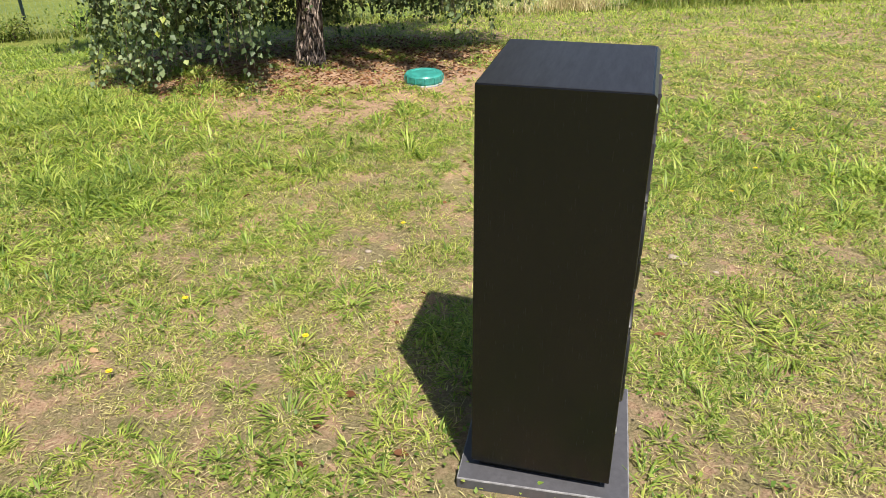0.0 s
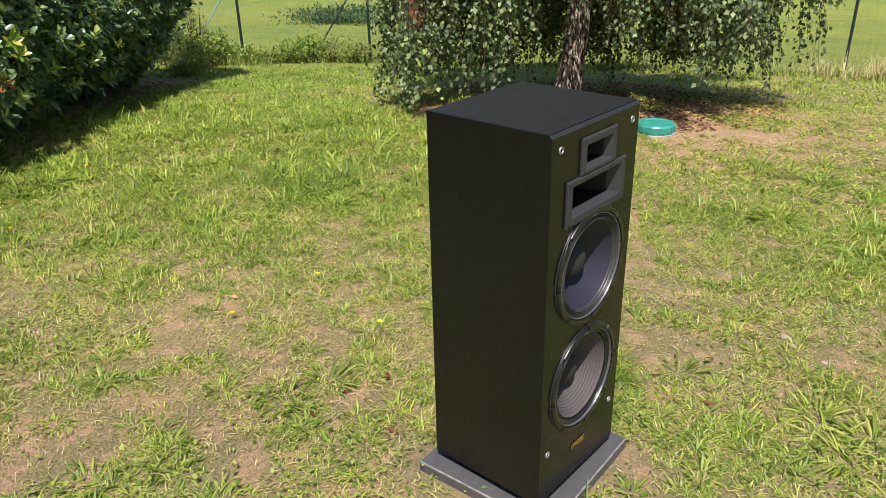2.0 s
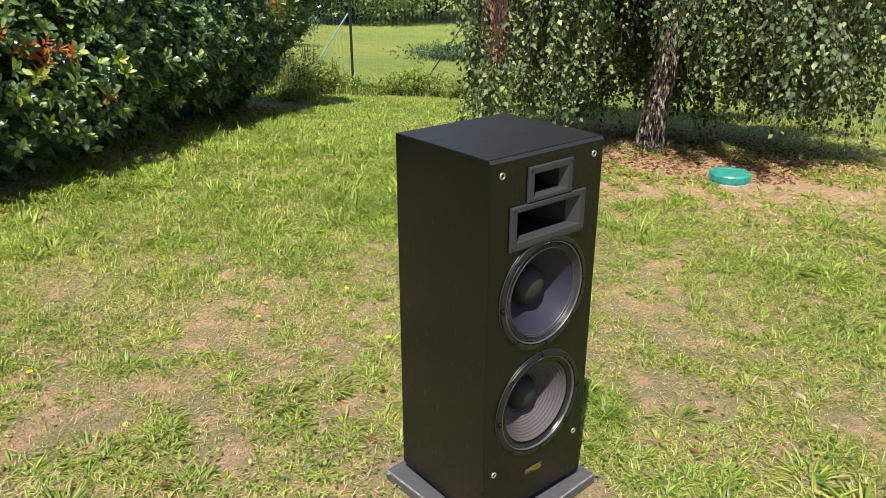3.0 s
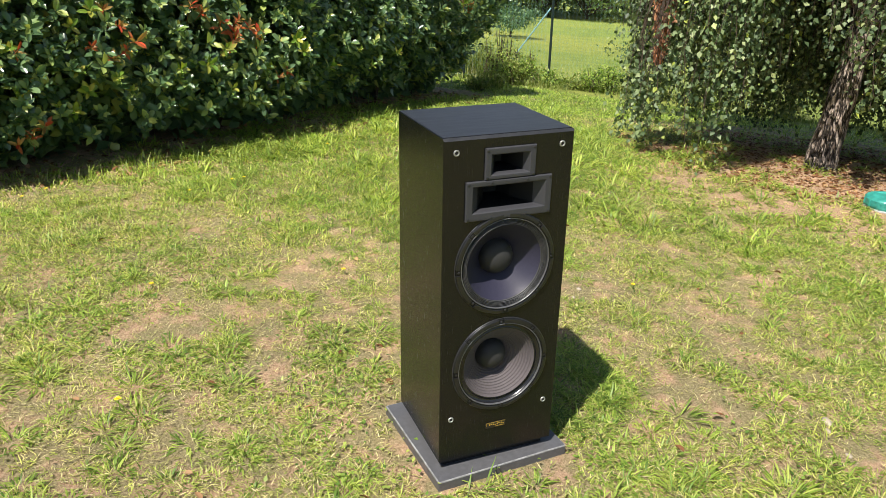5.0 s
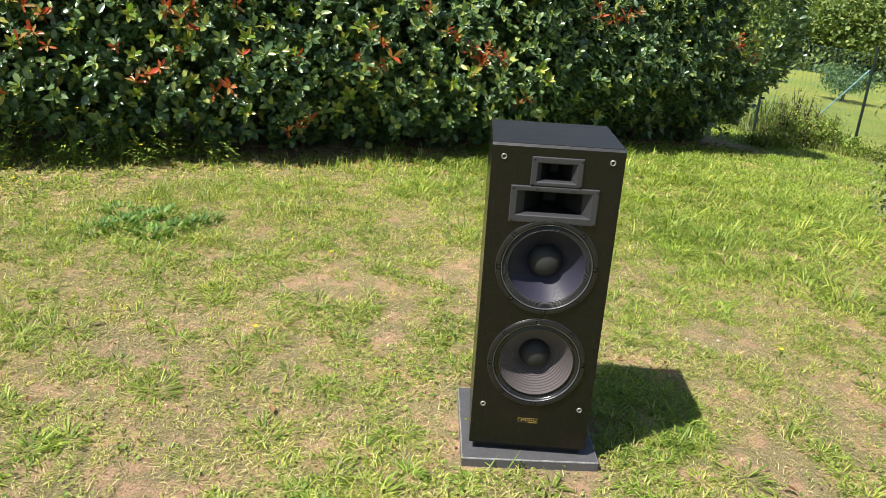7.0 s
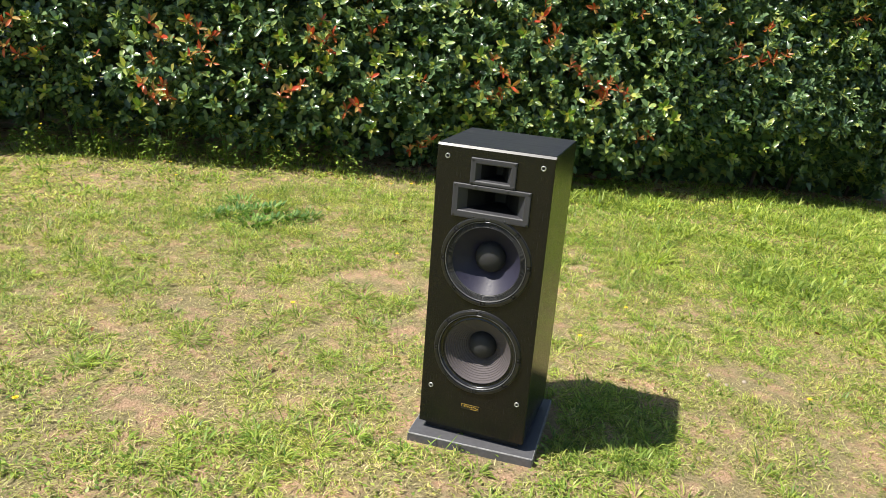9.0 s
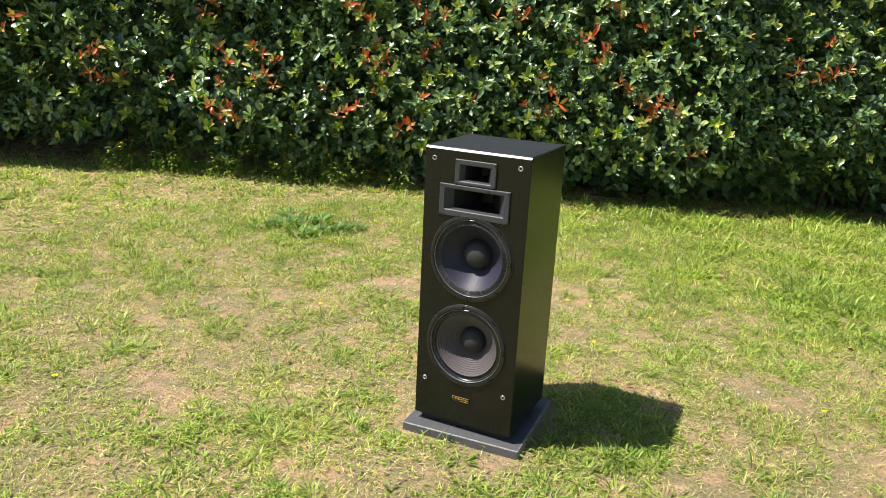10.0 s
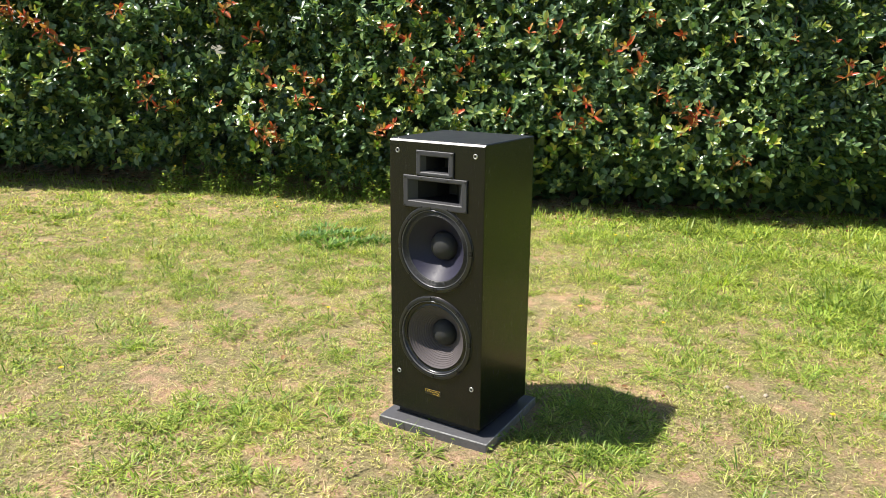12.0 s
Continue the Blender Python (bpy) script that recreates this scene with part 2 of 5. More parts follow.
def bark_material():
    m, tree, p = material("birch_bark")
    rough_n, flakes = noise_of(tree, 22, 5, 0.65), noise_of(tree, 46, 5, 0.6, (1, 1, 0.4))
    where = tree.nodes.new("ShaderNodeMapping")
    where.inputs["Scale"].default_value = (1, 1, 0.27)
    tree.links.new(tree.nodes.new("ShaderNodeTexCoord").outputs["Object"], where.inputs["Vector"])
    bent = tree.nodes.new("ShaderNodeVectorMath")
    bent.operation = "MULTIPLY_ADD"
    warp = node(tree, "ShaderNodeTexNoise", Scale=16.0, Detail=4.0)
    tree.links.new(warp.outputs["Color"], bent.inputs[0])
    bent.inputs[1].default_value = (0.075, 0.075, 0.06)
    tree.links.new(where.outputs["Vector"], bent.inputs[2])
    cells = node(tree, "ShaderNodeTexVoronoi", Scale=26.0)
    cells.feature = "DISTANCE_TO_EDGE"
    tree.links.new(bent.outputs["Vector"], cells.inputs["Vector"])
    cracks = ramp(tree, cells.outputs["Distance"], (0.03, (0, 0, 0)), (0.15, (1, 1, 1)))
    base = mixed(tree, "MIX", (0.020, 0.014, 0.011), ramp(tree, rough_n, (0.36, (0.17, 0.125, 0.10)), (0.60, (0.60, 0.51, 0.44))), cracks)
    base = mixed(tree, "MULTIPLY", base, ramp(tree, flakes, (0.3, (0.55, 0.52, 0.50)), (0.7, (1.15, 1.12, 1.08))), 1.0)
    tree.links.new(base, p.inputs["Base Color"])
    p.inputs["Roughness"].default_value = 0.9
    bumped(tree, p, cracks, 1.0, 0.02)
    return m


SOIL, MEADOW = soil_material(), meadow_material()
VENEER, TOP_VENEER = veneer_material(), top_veneer_material()
BASE_PAINT = plain("grey_painted_board", (0.080, 0.080, 0.086), 0.38, scale=70, spread=0.14, bump=0.12)
# chamfer colour, paler and glossier than the veneer to bring out the sun's glint
GLINT_EDGE = plain("glint_edge", (0.020, 0.020, 0.021), 0.40, scale=60, spread=0.2, gloss=0.75)
CHIPPED = plain("chipped_board_edge", (0.20, 0.20, 0.20), 0.6, scale=45, spread=0.45, bump=0.2)
BARE_BOARD = plain("bare_board_edge", (0.26, 0.235, 0.20), 0.7, scale=35, spread=0.35, bump=0.25)
PLINTH_BLACK = plain("plinth_black", (0.006, 0.006, 0.006), 0.6)
HORN_PLASTIC = plain("horn_plastic", (0.033, 0.033, 0.038), 0.58, scale=220, spread=0.15, bump=0.06)
HORN_SHADE = plain("horn_throat_shade", (0.006, 0.006, 0.0065), 0.6, gloss=0.3)
BASKET = plain("basket_black", (0.0045, 0.0045, 0.005), 0.42, scale=120, gloss=0.35)
RIM_BLACK = plain("rim_black", (0.008, 0.008, 0.009), 0.34, scale=120, gloss=0.6)
RIM_METAL = plain("rim_metal", (0.15, 0.15, 0.16), 0.34, 0.5)
RIM_GLINT = plain("rim_glint", (0.045, 0.045, 0.048), 0.35, 0.4)
SURROUND = plain("surround_rubber", (0.012, 0.012, 0.013), 0.22, scale=90)
PLEATED = plain("pleated_cloth", (0.045, 0.045, 0.047), 0.42, scale=90, gloss=0.6)
CONE_BLUE = plain("cone_smooth", (0.026, 0.025, 0.044), 0.50, scale=150, spread=0.12, gloss=0.30)
CONE_PAPER = plain("cone_paper", (0.090, 0.078, 0.082), 0.75, scale=160, spread=0.15, bump=0.1, gloss=0.2)
CAP_CLOTH = plain("dust_cap", (0.022, 0.022, 0.023), 0.7, scale=400, spread=0.3, bump=0.15)
NICKEL = plain("nickel_ring", (0.40, 0.40, 0.39), 0.38, 0.7)
SCREW = plain("screw_steel", (0.030, 0.030, 0.032), 0.5, 0.3)
HOLE = plain("dark_socket", (0.004, 0.004, 0.004), 0.8)
GOLD = plain("gold_print", (0.62, 0.42, 0.08), 0.35, 0.5)
BADGE_BLACK = plain("badge_black", (0.012, 0.011, 0.010), 0.3)
LID_GREEN = plain("lid_green", (0.040, 0.28, 0.235), 0.34, scale=25, spread=0.3)
LID_GREY = plain("lid_rim_grey", (0.33, 0.36, 0.35), 0.8, scale=30, bump=0.2)
POST_GREEN = plain("post_green", (0.008, 0.022, 0.020), 0.65, scale=30)
STRUT_TEAL = plain("strut_teal", (0.22, 0.40, 0.42), 0.5, scale=30)
WIRE_GREEN = plain("wire_green", (0.22, 0.38, 0.35), 0.5)
BARK = bark_material()
TWIG = plain("twig_bark", (0.075, 0.050, 0.036), 0.85, scale=50, spread=0.35, bump=0.3)
STONE = plain("pale_stone", (0.36, 0.30, 0.23), 0.85, scale=40, bump=0.3)
PETAL = plain("dandelion_yellow", (0.86, 0.62, 0.015), 0.6, scale=200)
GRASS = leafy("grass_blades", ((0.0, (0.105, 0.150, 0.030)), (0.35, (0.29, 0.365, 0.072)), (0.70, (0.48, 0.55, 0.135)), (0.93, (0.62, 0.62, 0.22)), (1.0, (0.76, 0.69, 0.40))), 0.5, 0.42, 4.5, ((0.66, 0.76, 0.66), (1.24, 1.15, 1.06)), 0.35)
OLIVE = leafy("olive_mat", ((0.0, (0.20, 0.25, 0.048)), (0.4, (0.365, 0.405, 0.088)), (0.75, (0.53, 0.52, 0.165)), (1.0, (0.70, 0.62, 0.32))), 0.55, 0.35, 3.2, ((0.68, 0.78, 0.68), (1.22, 1.13, 1.06)), 0.3)
MAT = leafy("grass_mat", ((0.0, (0.18, 0.195, 0.055)), (0.4, (0.37, 0.37, 0.115)), (0.75, (0.55, 0.51, 0.21)), (1.0, (0.72, 0.65, 0.38))), 0.6, 0.3, 5.5, ((0.70, 0.78, 0.68), (1.20, 1.12, 1.12)), 0.3)
FRESH = leafy("fresh_grass", ((0.0, (0.095, 0.165, 0.028)), (0.5, (0.245, 0.355, 0.058)), (1.0, (0.46, 0.55, 0.125))), 0.45, 0.42, 1.4, gloss=0.4)
LUSH = leafy("lush_grass", ((0.0, (0.105, 0.175, 0.028)), (0.5, (0.29, 0.39, 0.062)), (1.0, (0.55, 0.60, 0.16))), 0.45, 0.45, 1.4, gloss=0.4)
STRAW = leafy("dry_grass", ((0.0, (0.34, 0.27, 0.13)), (0.5, (0.54, 0.46, 0.24)), (1.0, (0.70, 0.62, 0.36))), 0.7, 0.15, 1.0, gloss=0.25)
ROUGH = leafy("rough_grass", ((0.0, (0.09, 0.14, 0.03)), (0.5, (0.19, 0.25, 0.05)), (1.0, (0.36, 0.36, 0.13))), 0.55, 0.35, 0.9, gloss=0.3)
HERB = leafy("lawn_herbs", ((0.0, (0.08, 0.16, 0.028)), (0.5, (0.21, 0.32, 0.058)), (1.0, (0.40, 0.47, 0.105))), 0.45, 0.35, 1.8, gloss=0.4)
GREYWEED = leafy("bluish_weed", ((0.0, (0.055, 0.135, 0.030)), (0.5, (0.12, 0.235, 0.050)), (1.0, (0.23, 0.35, 0.08))), 0.55, 0.3, 2.0, gloss=0.3)
HEDGE_LEAF = leafy("hedge_leaf", ((0.0, (0.050, 0.106, 0.052)), (0.45, (0.122, 0.206, 0.094)), (0.82, (0.218, 0.315, 0.132)), (0.95, (0.37, 0.45, 0.13)), (1.0, (0.48, 0.47, 0.14))), 0.30, 0.30, 0.9, ((0.88, 0.92, 0.92), (1.25, 1.20, 1.10)), 0.7, 0.45)
LIME_LEAF = leafy("hedge_lime_leaf", ((0.0, (0.11, 0.22, 0.035)), (0.5, (0.22, 0.35, 0.05)), (0.8, (0.36, 0.43, 0.07)), (1.0, (0.50, 0.46, 0.10))), 0.28, 0.35, 1.0, gloss=0.6, wax=0.5)
RED_LEAF = leafy("hedge_red_leaf", ((0.0, (0.42, 0.045, 0.03)), (0.35, (0.60, 0.10, 0.045)), (0.6, (0.62, 0.18, 0.06)), (0.8, (0.55, 0.26, 0.11)), (1.0, (0.44, 0.32, 0.09))), 0.3, 0.35, 2.0, gloss=0.55)
BIRCH_LEAF = leafy("birch_leaf", ((0.0, (0.050, 0.084, 0.036)), (0.55, (0.122, 0.176, 0.078)), (0.85, (0.235, 0.300, 0.138)), (0.97, (0.34, 0.39, 0.20)), (1.0, (0.36, 0.42, 0.06))), 0.5, 0.24, 0.8, gloss=0.35)
FRUIT_LEAF = leafy("fruit_leaf", ((0.0, (0.05, 0.11, 0.05)), (0.6, (0.09, 0.17, 0.07)), (1.0, (0.16, 0.25, 0.10))), 0.5, 0.25, 0.8, gloss=0.4)
SHADOW_LEAF = leafy("shadow_foliage", ((0.0, (0.030, 0.065, 0.022)), (0.6, (0.060, 0.115, 0.036)), (1.0, (0.11, 0.17, 0.055))), 0.5, 0.2, 0.8, gloss=0.3)
RUST_LEAF = leafy("rust_leaf", ((0.0, (0.16, 0.06, 0.03)), (0.5, (0.36, 0.15, 0.075)), (1.0, (0.55, 0.30, 0.17))), 0.75, 0.08, 2.0, gloss=0.2)
DEAD_LEAF = leafy("dead_leaf", ((0.0, (0.09, 0.036, 0.018)), (0.5, (0.22, 0.10, 0.045)), (1.0, (0.50, 0.31, 0.17))), 0.8, 0.15, 2.0, gloss=0.2)
FAR_LEAF = leafy("far_foliage", ((0.0, (0.09, 0.15, 0.05)), (0.6, (0.19, 0.27, 0.085)), (1.0, (0.34, 0.40, 0.14))), 0.6, 0.25, 0.3, gloss=0.3)

# ---- ground ----
def spaced(low, fine_low, fine_high, high, step):
    out = list(np.arange(fine_low, fine_high, step))
    d, v = step, fine_low
    while v > low:
        d *= 1.18
        v -= d
        out.insert(0, v)
    d, v = step, out[-1]
    while v < high:
        d *= 1.18
        v += d
        out.append(v)
    return np.array(out)


gx, gy = spaced(-900, -10.5, 6.3, 900, 0.11), spaced(-900, -7, 12, 900, 0.11)
GX, GY = np.meshgrid(gx, gy)
near = np.clip(1 - np.maximum(np.abs(GX + 2) - 8, np.abs(GY - 3) - 11) / 3, 0, 1)
GZ = gz(GX, GY) * (1 - near) + lawn_z(GX, GY) * near
cols, rws = len(gx), len(gy)
idx = np.arange(cols * rws).reshape(rws, cols)
quads = np.stack([idx[:-1, :-1], idx[:-1, 1:], idx[1:, 1:], idx[1:, :-1]], -1).reshape(-1, 4)
ground = raw("ground", np.stack([GX, GY, GZ], -1).reshape(-1, 3), quads, SOIL, smooth=True)
ground.data.materials.append(MEADOW)
mx = (GX[:-1, :-1] + GX[1:, 1:]).ravel() / 2
my = (GY[:-1, :-1] + GY[1:, 1:]).ravel() / 2
uneven = 1.4 * (vnoise(mx, my, 1.1, 17) - 0.5)
outside = (-0.6 * mx + 0.66 * my + 0.3 * uneven > 8.9) | (mx < -10.2) | (mx + uneven > 5.2) | (my + uneven < -7) | (my + uneven > 12)
ground.data.polygons.foreach_set("material_index", outside.astype(np.int32))
tagged(ground, "sunlit patchy lawn with bare tan soil sloping to a meadow", "ground", kind="structure")

# ---- grass ----
BARE = [(0.26, 1.7), (0.39, 1.23), (-2.2, 0.03), (-2.16, 0.83), (-1.12, 0.11), (-3.7, 0.62), (-0.12, 0.97), (-1.27, -0.93), (-0.8, -0.6), (-0.8, -0.17), (-1.19, 1.13), (-2.12, 0.9), (0.14, 0.15),
        (-1.48, 0.37), (0.87, 1.52), (-0.84, 0.2), (-1.62, -0.31), (0.28, 0.02), (-2.11, 3.01), (-0.84, -0.63), (-0.57, -0.98), (-0.23, -0.32), (-0.13, 0.94), (-1.17, 1.09), (-1.23, -1.15), (-1.72, -0.3),
        (-0.45, -0.96), (0.36, -1.19), (-1.16, 0.97), (-1.08, 1.1), (0.15, -0.4), (-0.26, -2.32), (-0.52, -1.57), (-0.6, -3.69)]
HEDGE_LINE = [(0.35, -9.3), (-0.6, -7.2), (-2.2, -4.6), (-3.85, -1.2), (-4.6, 0.35), (-6.3, 2.1), (-7.65, 3.37)]
TREE = (-3.05, 4.75)


def hedge_side(x, y):
    """How far in front of the hedge's face a place lies (behind it: negative)."""
    best = np.full(np.shape(x), 99.0)
    side = np.zeros(np.shape(x))
    for (ax, ay), (bx, by) in zip(HEDGE_LINE, HEDGE_LINE[1:]):
        dx, dy = bx - ax, by - ay
        l = math.hypot(dx, dy)
        u = np.clip(((x - ax) * dx + (y - ay) * dy) / l, 0, l)
        far = np.hypot(x - ax - u * dx / l, y - ay - u * dy / l)
        s = ((x - ax) * dy - (y - ay) * dx) / l
        side = np.where(far < best, np.where(s > 0, far, -far), side)
        best = np.minimum(best, far)
    return side


def cover(x, y):
    """How much of the ground carries grass, 0 to 1."""
    c = 0.06 + 2.1 * np.clip(0.40 * vnoise(x, y, 0.5, 11) + 0.42 * vnoise(x, y, 0.16, 12) + 0.35 * vnoise(x, y, 0.075, 13) - 0.25, 0, 1)
    for n, (bx, by) in enumerate(BARE):
        r = 0.09 + 0.05 * ((n * 7) % 5) / 4
        c = c - 1.0 * np.exp(-(((x - bx) * 1.0) ** 2 + ((y - by) * 1.3) ** 2) / r**2)
    c = c + 0.32 * np.clip((np.hypot(x + 0.4, y + 0.2) - 2.3) / 1.8, 0, 1)
    c = c - 1.3 * np.exp(-(((x + 1.28) * 0.85 + (y - 4.32) * 0.5) ** 2 / 0.30 + ((y - 4.32) * 0.85 - (x + 1.28) * 0.5) ** 2 / 0.06))
    c = c - 0.13 * np.exp(-((x + 0.9) ** 2 + (y - 1.6) ** 2) / 2.0)
    c = c - 0.10 * np.exp(-((x + 0.9) ** 2 + (y + 0.6) ** 2) / 1.2) + 0.45 * np.exp(-((x + 0.5) ** 2 + (y - 0.5) ** 2) / 0.10)
    # closer turf on the sunny strip before the hedge
    c = c + 0.45 * np.exp(-(((hedge_side(x, y) - 0.9) / 0.9) ** 2)) * np.clip((-0.3 - y) / 0.8, 0, 1)
    # trodden earth under the tree, with a sunlit tongue in front of it
    u, v = (x + 2.55) * 0.70 - (y - 4.4) * 0.71, (x + 2.55) * 0.71 + (y - 4.4) * 0.70
    earth = np.clip(1.35 - np.sqrt((v / 1.75) ** 2 + (np.where(u < 0, u / 1.9, u / 1.25)) ** 2) + 0.5 * (vnoise(x, y, 0.4, 15) - 0.5), 0, 1)
    c = c - 1.3 * earth
    c = c * np.maximum(np.clip((hedge_side(x, y) + 0.08 - 0.26 * np.clip((y + 2.6) / 1.5, 0, 1)) / 0.25, 0.03, 1), np.clip(((y - 3.7) * 0.69 - (x + 8.0) * 0.73) / 0.3, 0, 1))
    lush = np.exp(-((x + 4.2) ** 2 + (y - 1.9) ** 2) / 4.5) + 0.5 * np.exp(-((x + 1.6) ** 2 + (y + 3.6) ** 2) / 3.0) + 0.7 * np.exp(-((x + 3.6) ** 2 + (y - 0.6) ** 2) / 2.0) + np.clip((y - 5.5) / 3, 0, 1) + 0.6 * np.exp(-((x - 0.8) ** 2 + (y - 2.8) ** 2) / 2.5)
    c = c + 0.45 * np.clip(lush, 0, 1)
    free = (np.abs(x + 0.185) < 0.238) & (np.abs(y) < 0.243)
    return np.where(free, 0, np.clip(c, 0, 1)), np.clip(lush, 0, 1)


def seen_ground(x, y):
    return ((hedge_side(x, y) > -0.35) | ((y - 3.7) * 0.69 - (x + 8.0) * 0.73 > -0.1)) & (-0.6 * x + 0.66 * y < 9.0)


def blades(places, heading, length, width, rise, bend):
    """Grass blades of three triangles: a bent, tapering strip each."""
    n = len(places)
    flat = np.stack([np.cos(heading), np.sin(heading), np.zeros(n)], 1)
    side = np.stack([-np.sin(heading), np.cos(heading), np.zeros(n)], 1) * (width / 2)[:, None]
    up = np.array([0, 0, 1.0])
    one = flat * np.cos(rise)[:, None] + up * np.sin(rise)[:, None]
    two = flat * np.cos(rise - bend)[:, None] + up * np.sin(rise - bend)[:, None]
    mid = places + one * (length * 0.5)[:, None]
    tip = mid + two * (length * 0.5)[:, None]
    v = np.stack([places - side, places + side, mid - side * 0.8, mid + side * 0.8, tip], 1).reshape(-1, 3)
    f = np.array([(0, 1, 3), (0, 3, 2), (2, 3, 4)])[None] + (np.arange(n) * 5)[:, None, None]
    return v, f.reshape(-1, 3)


def slips(places, heading, length, width, rise, bend):
    """Farther blades of two triangles, folded along the rib."""
    n = len(places)
    flat = np.stack([np.cos(heading), np.sin(heading), np.zeros(n)], 1)
    side = np.stack([-np.sin(heading), np.cos(heading), np.zeros(n)], 1) * (width / 2)[:, None]
    up = np.array([0, 0, 1.0])
    mid = places + (flat * np.cos(rise)[:, None] + up * np.sin(rise)[:, None]) * (length * 0.45)[:, None]
    tip = mid + (flat * np.cos(rise - bend)[:, None] + up * np.sin(rise - bend)[:, None]) * (length * 0.55)[:, None]
    v = np.stack([places, mid - side, mid + side, tip], 1).reshape(-1, 3)
    f = np.array([(0, 2, 1), (1, 2, 3)])[None] + (np.arange(n) * 4)[:, None, None]
    return v, f.reshape(-1, 3)


def tufts(name, count, x0, x1, y0, y1, per, reach, length, width, inside, mat, label, seed, shape=blades, rise=0.44, lush_only=False):
    r = np.random.default_rng(seed)
    x, y = r.uniform(x0, x1, count), r.uniform(y0, y1, count)
    c, lush = cover(x, y)
    if lush_only:
        c = c * np.clip(lush * 1.6 - 0.25, 0, 1)
    keep = (r.random(count) < c) & seen_ground(x, y) & inside(x, y) & ~((x > 2.2) & (y < 1.8))
    x, y, lush = x[keep], y[keep], lush[keep]
    big = 0.6 + 1.3 * vnoise(x, y, 0.22, 21) ** 2 + 0.45 * lush
    n = len(x)
    x, y, big, lush = (np.repeat(a, per) for a in (x, y, big, lush))
    a = r.uniform(0, 2 * np.pi, n * per)
    off = reach * np.sqrt(r.random(n * per))
    x, y = x + off * np.cos(a), y + off * np.sin(a)
    ok = ~((np.abs(x + 0.185) < 0.268) & (np.abs(y) < 0.273))
    x, y, a, big, lush = x[ok], y[ok], a[ok], big[ok], lush[ok]
    m = len(x)
    p = np.stack([x, y, lawn_z(x, y) - 0.004], 1)
    l = length * big * r.uniform(0.55, 1.45, m)
    v, f = shape(p, a + r.normal(0, 0.7, m), l, width * (0.7 + 0.6 * r.random(m)), np.clip(r.normal(rise, 0.36, m) + 0.05 * lush, 0.08, 1.45), r.normal(0.55, 0.35, m))
    return tagged(raw(name, v, f, mat), label, "grass", kind="stuff")


def ring(low, high):
    return lambda x, y: (np.hypot(x + 0.4, y + 0.2) >= low) & (np.hypot(x + 0.4, y + 0.2) < high)


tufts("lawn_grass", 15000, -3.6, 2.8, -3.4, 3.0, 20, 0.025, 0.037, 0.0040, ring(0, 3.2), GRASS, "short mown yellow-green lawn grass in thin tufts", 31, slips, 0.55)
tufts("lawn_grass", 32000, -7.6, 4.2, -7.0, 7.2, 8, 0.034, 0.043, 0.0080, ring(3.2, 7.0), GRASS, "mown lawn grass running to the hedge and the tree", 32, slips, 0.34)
tufts("lawn_grass", 1000, -3.6, 2.8, -3.4, 3.0, 40, 0.038, 0.050, 0.0058, ring(0, 3.2), HERB, "coarser bright green grass tufts in the lawn", 34, slips, 0.5)
tufts("lawn_grass", 2600, -7.6, 4.2, -7.0, 7.2, 26, 0.044, 0.050, 0.0092, ring(3.2, 7.0), HERB, "coarser bright green grass tufts farther off", 35, slips, 0.35)
tufts("lawn_grass", 20000, -7.6, 2.6, -3.0, 6.5, 12, 0.032, 0.044, 0.0068, ring(0, 7.0), FRESH, "fresh dark green grass in the moist part of the lawn", 36, slips, 0.45, True)
tufts("lawn_grass", 30000, -10.5, 4.4, -7.0, 12.0, 7, 0.06, 0.055, 0.014, ring(7.0, 14), LUSH, "lush grass at the far edge of the lawn", 33, slips, 0.4)


def clumps(name, count, x0, x1, y0, y1, inside, leaves, length, width, mat, label, seed, rise=0.62, lush_only=False, dense=False):
    """Rosettes and tussocks that stand out of the lawn: each leans its leaves outwards from one crown."""
    r = np.random.default_rng(seed)
    x, y = r.uniform(x0, x1, count), r.uniform(y0, y1, count)
    c, lush = cover(x, y)
    c = np.clip(2.6 * vnoise(x, y, 0.42, seed) - 0.75, 0.04, 1) * np.clip(c * 1.5 + 0.1, 0, 1)
    if lush_only:
        c = np.clip(lush * 1.5 - 0.2, 0, 1) * np.clip(3.2 * vnoise(x, y, 0.45, seed) - 1.0, 0.08, 1)
    if dense:
        c = np.clip(2.0 * vnoise(x, y, 0.16, seed), 0.3, 1)
    keep = (r.random(count) < c) & seen_ground(x, y) & inside(x, y) & ~((x > 2.2) & (y < 1.8)) & ~((np.abs(x + 0.185) < 0.31) & (np.abs(y) < 0.315))
    x, y = x[keep], y[keep]
    n = len(x)
    size = r.uniform(0.55, 1.35, n)
    many = (leaves * size).astype(int) + 6
    x, y, size = (np.repeat(a, many) for a in (x, y, size))
    m = len(x)
    a = r.uniform(0, 2 * np.pi, m)
    off = 0.55 * length * size * np.sqrt(r.random(m))
    px, py = x + off * np.cos(a), y + off * np.sin(a)
    p = np.stack([px, py, lawn_z(px, py) - 0.003], 1)
    up = np.clip(rise * 1.5 - 1.1 * off / (0.55 * length * size) * rise + r.normal(0, 0.22, m), 0.1, 1.45)
    v, f = slips(p, a + r.normal(0, 0.4, m), length * size * r.uniform(0.5, 1.25, m), width * r.uniform(0.6, 1.3, m), up, r.normal(0.75, 0.35, m))
    return tagged(raw(name, v, f, mat), label, "grass", kind="stuff")


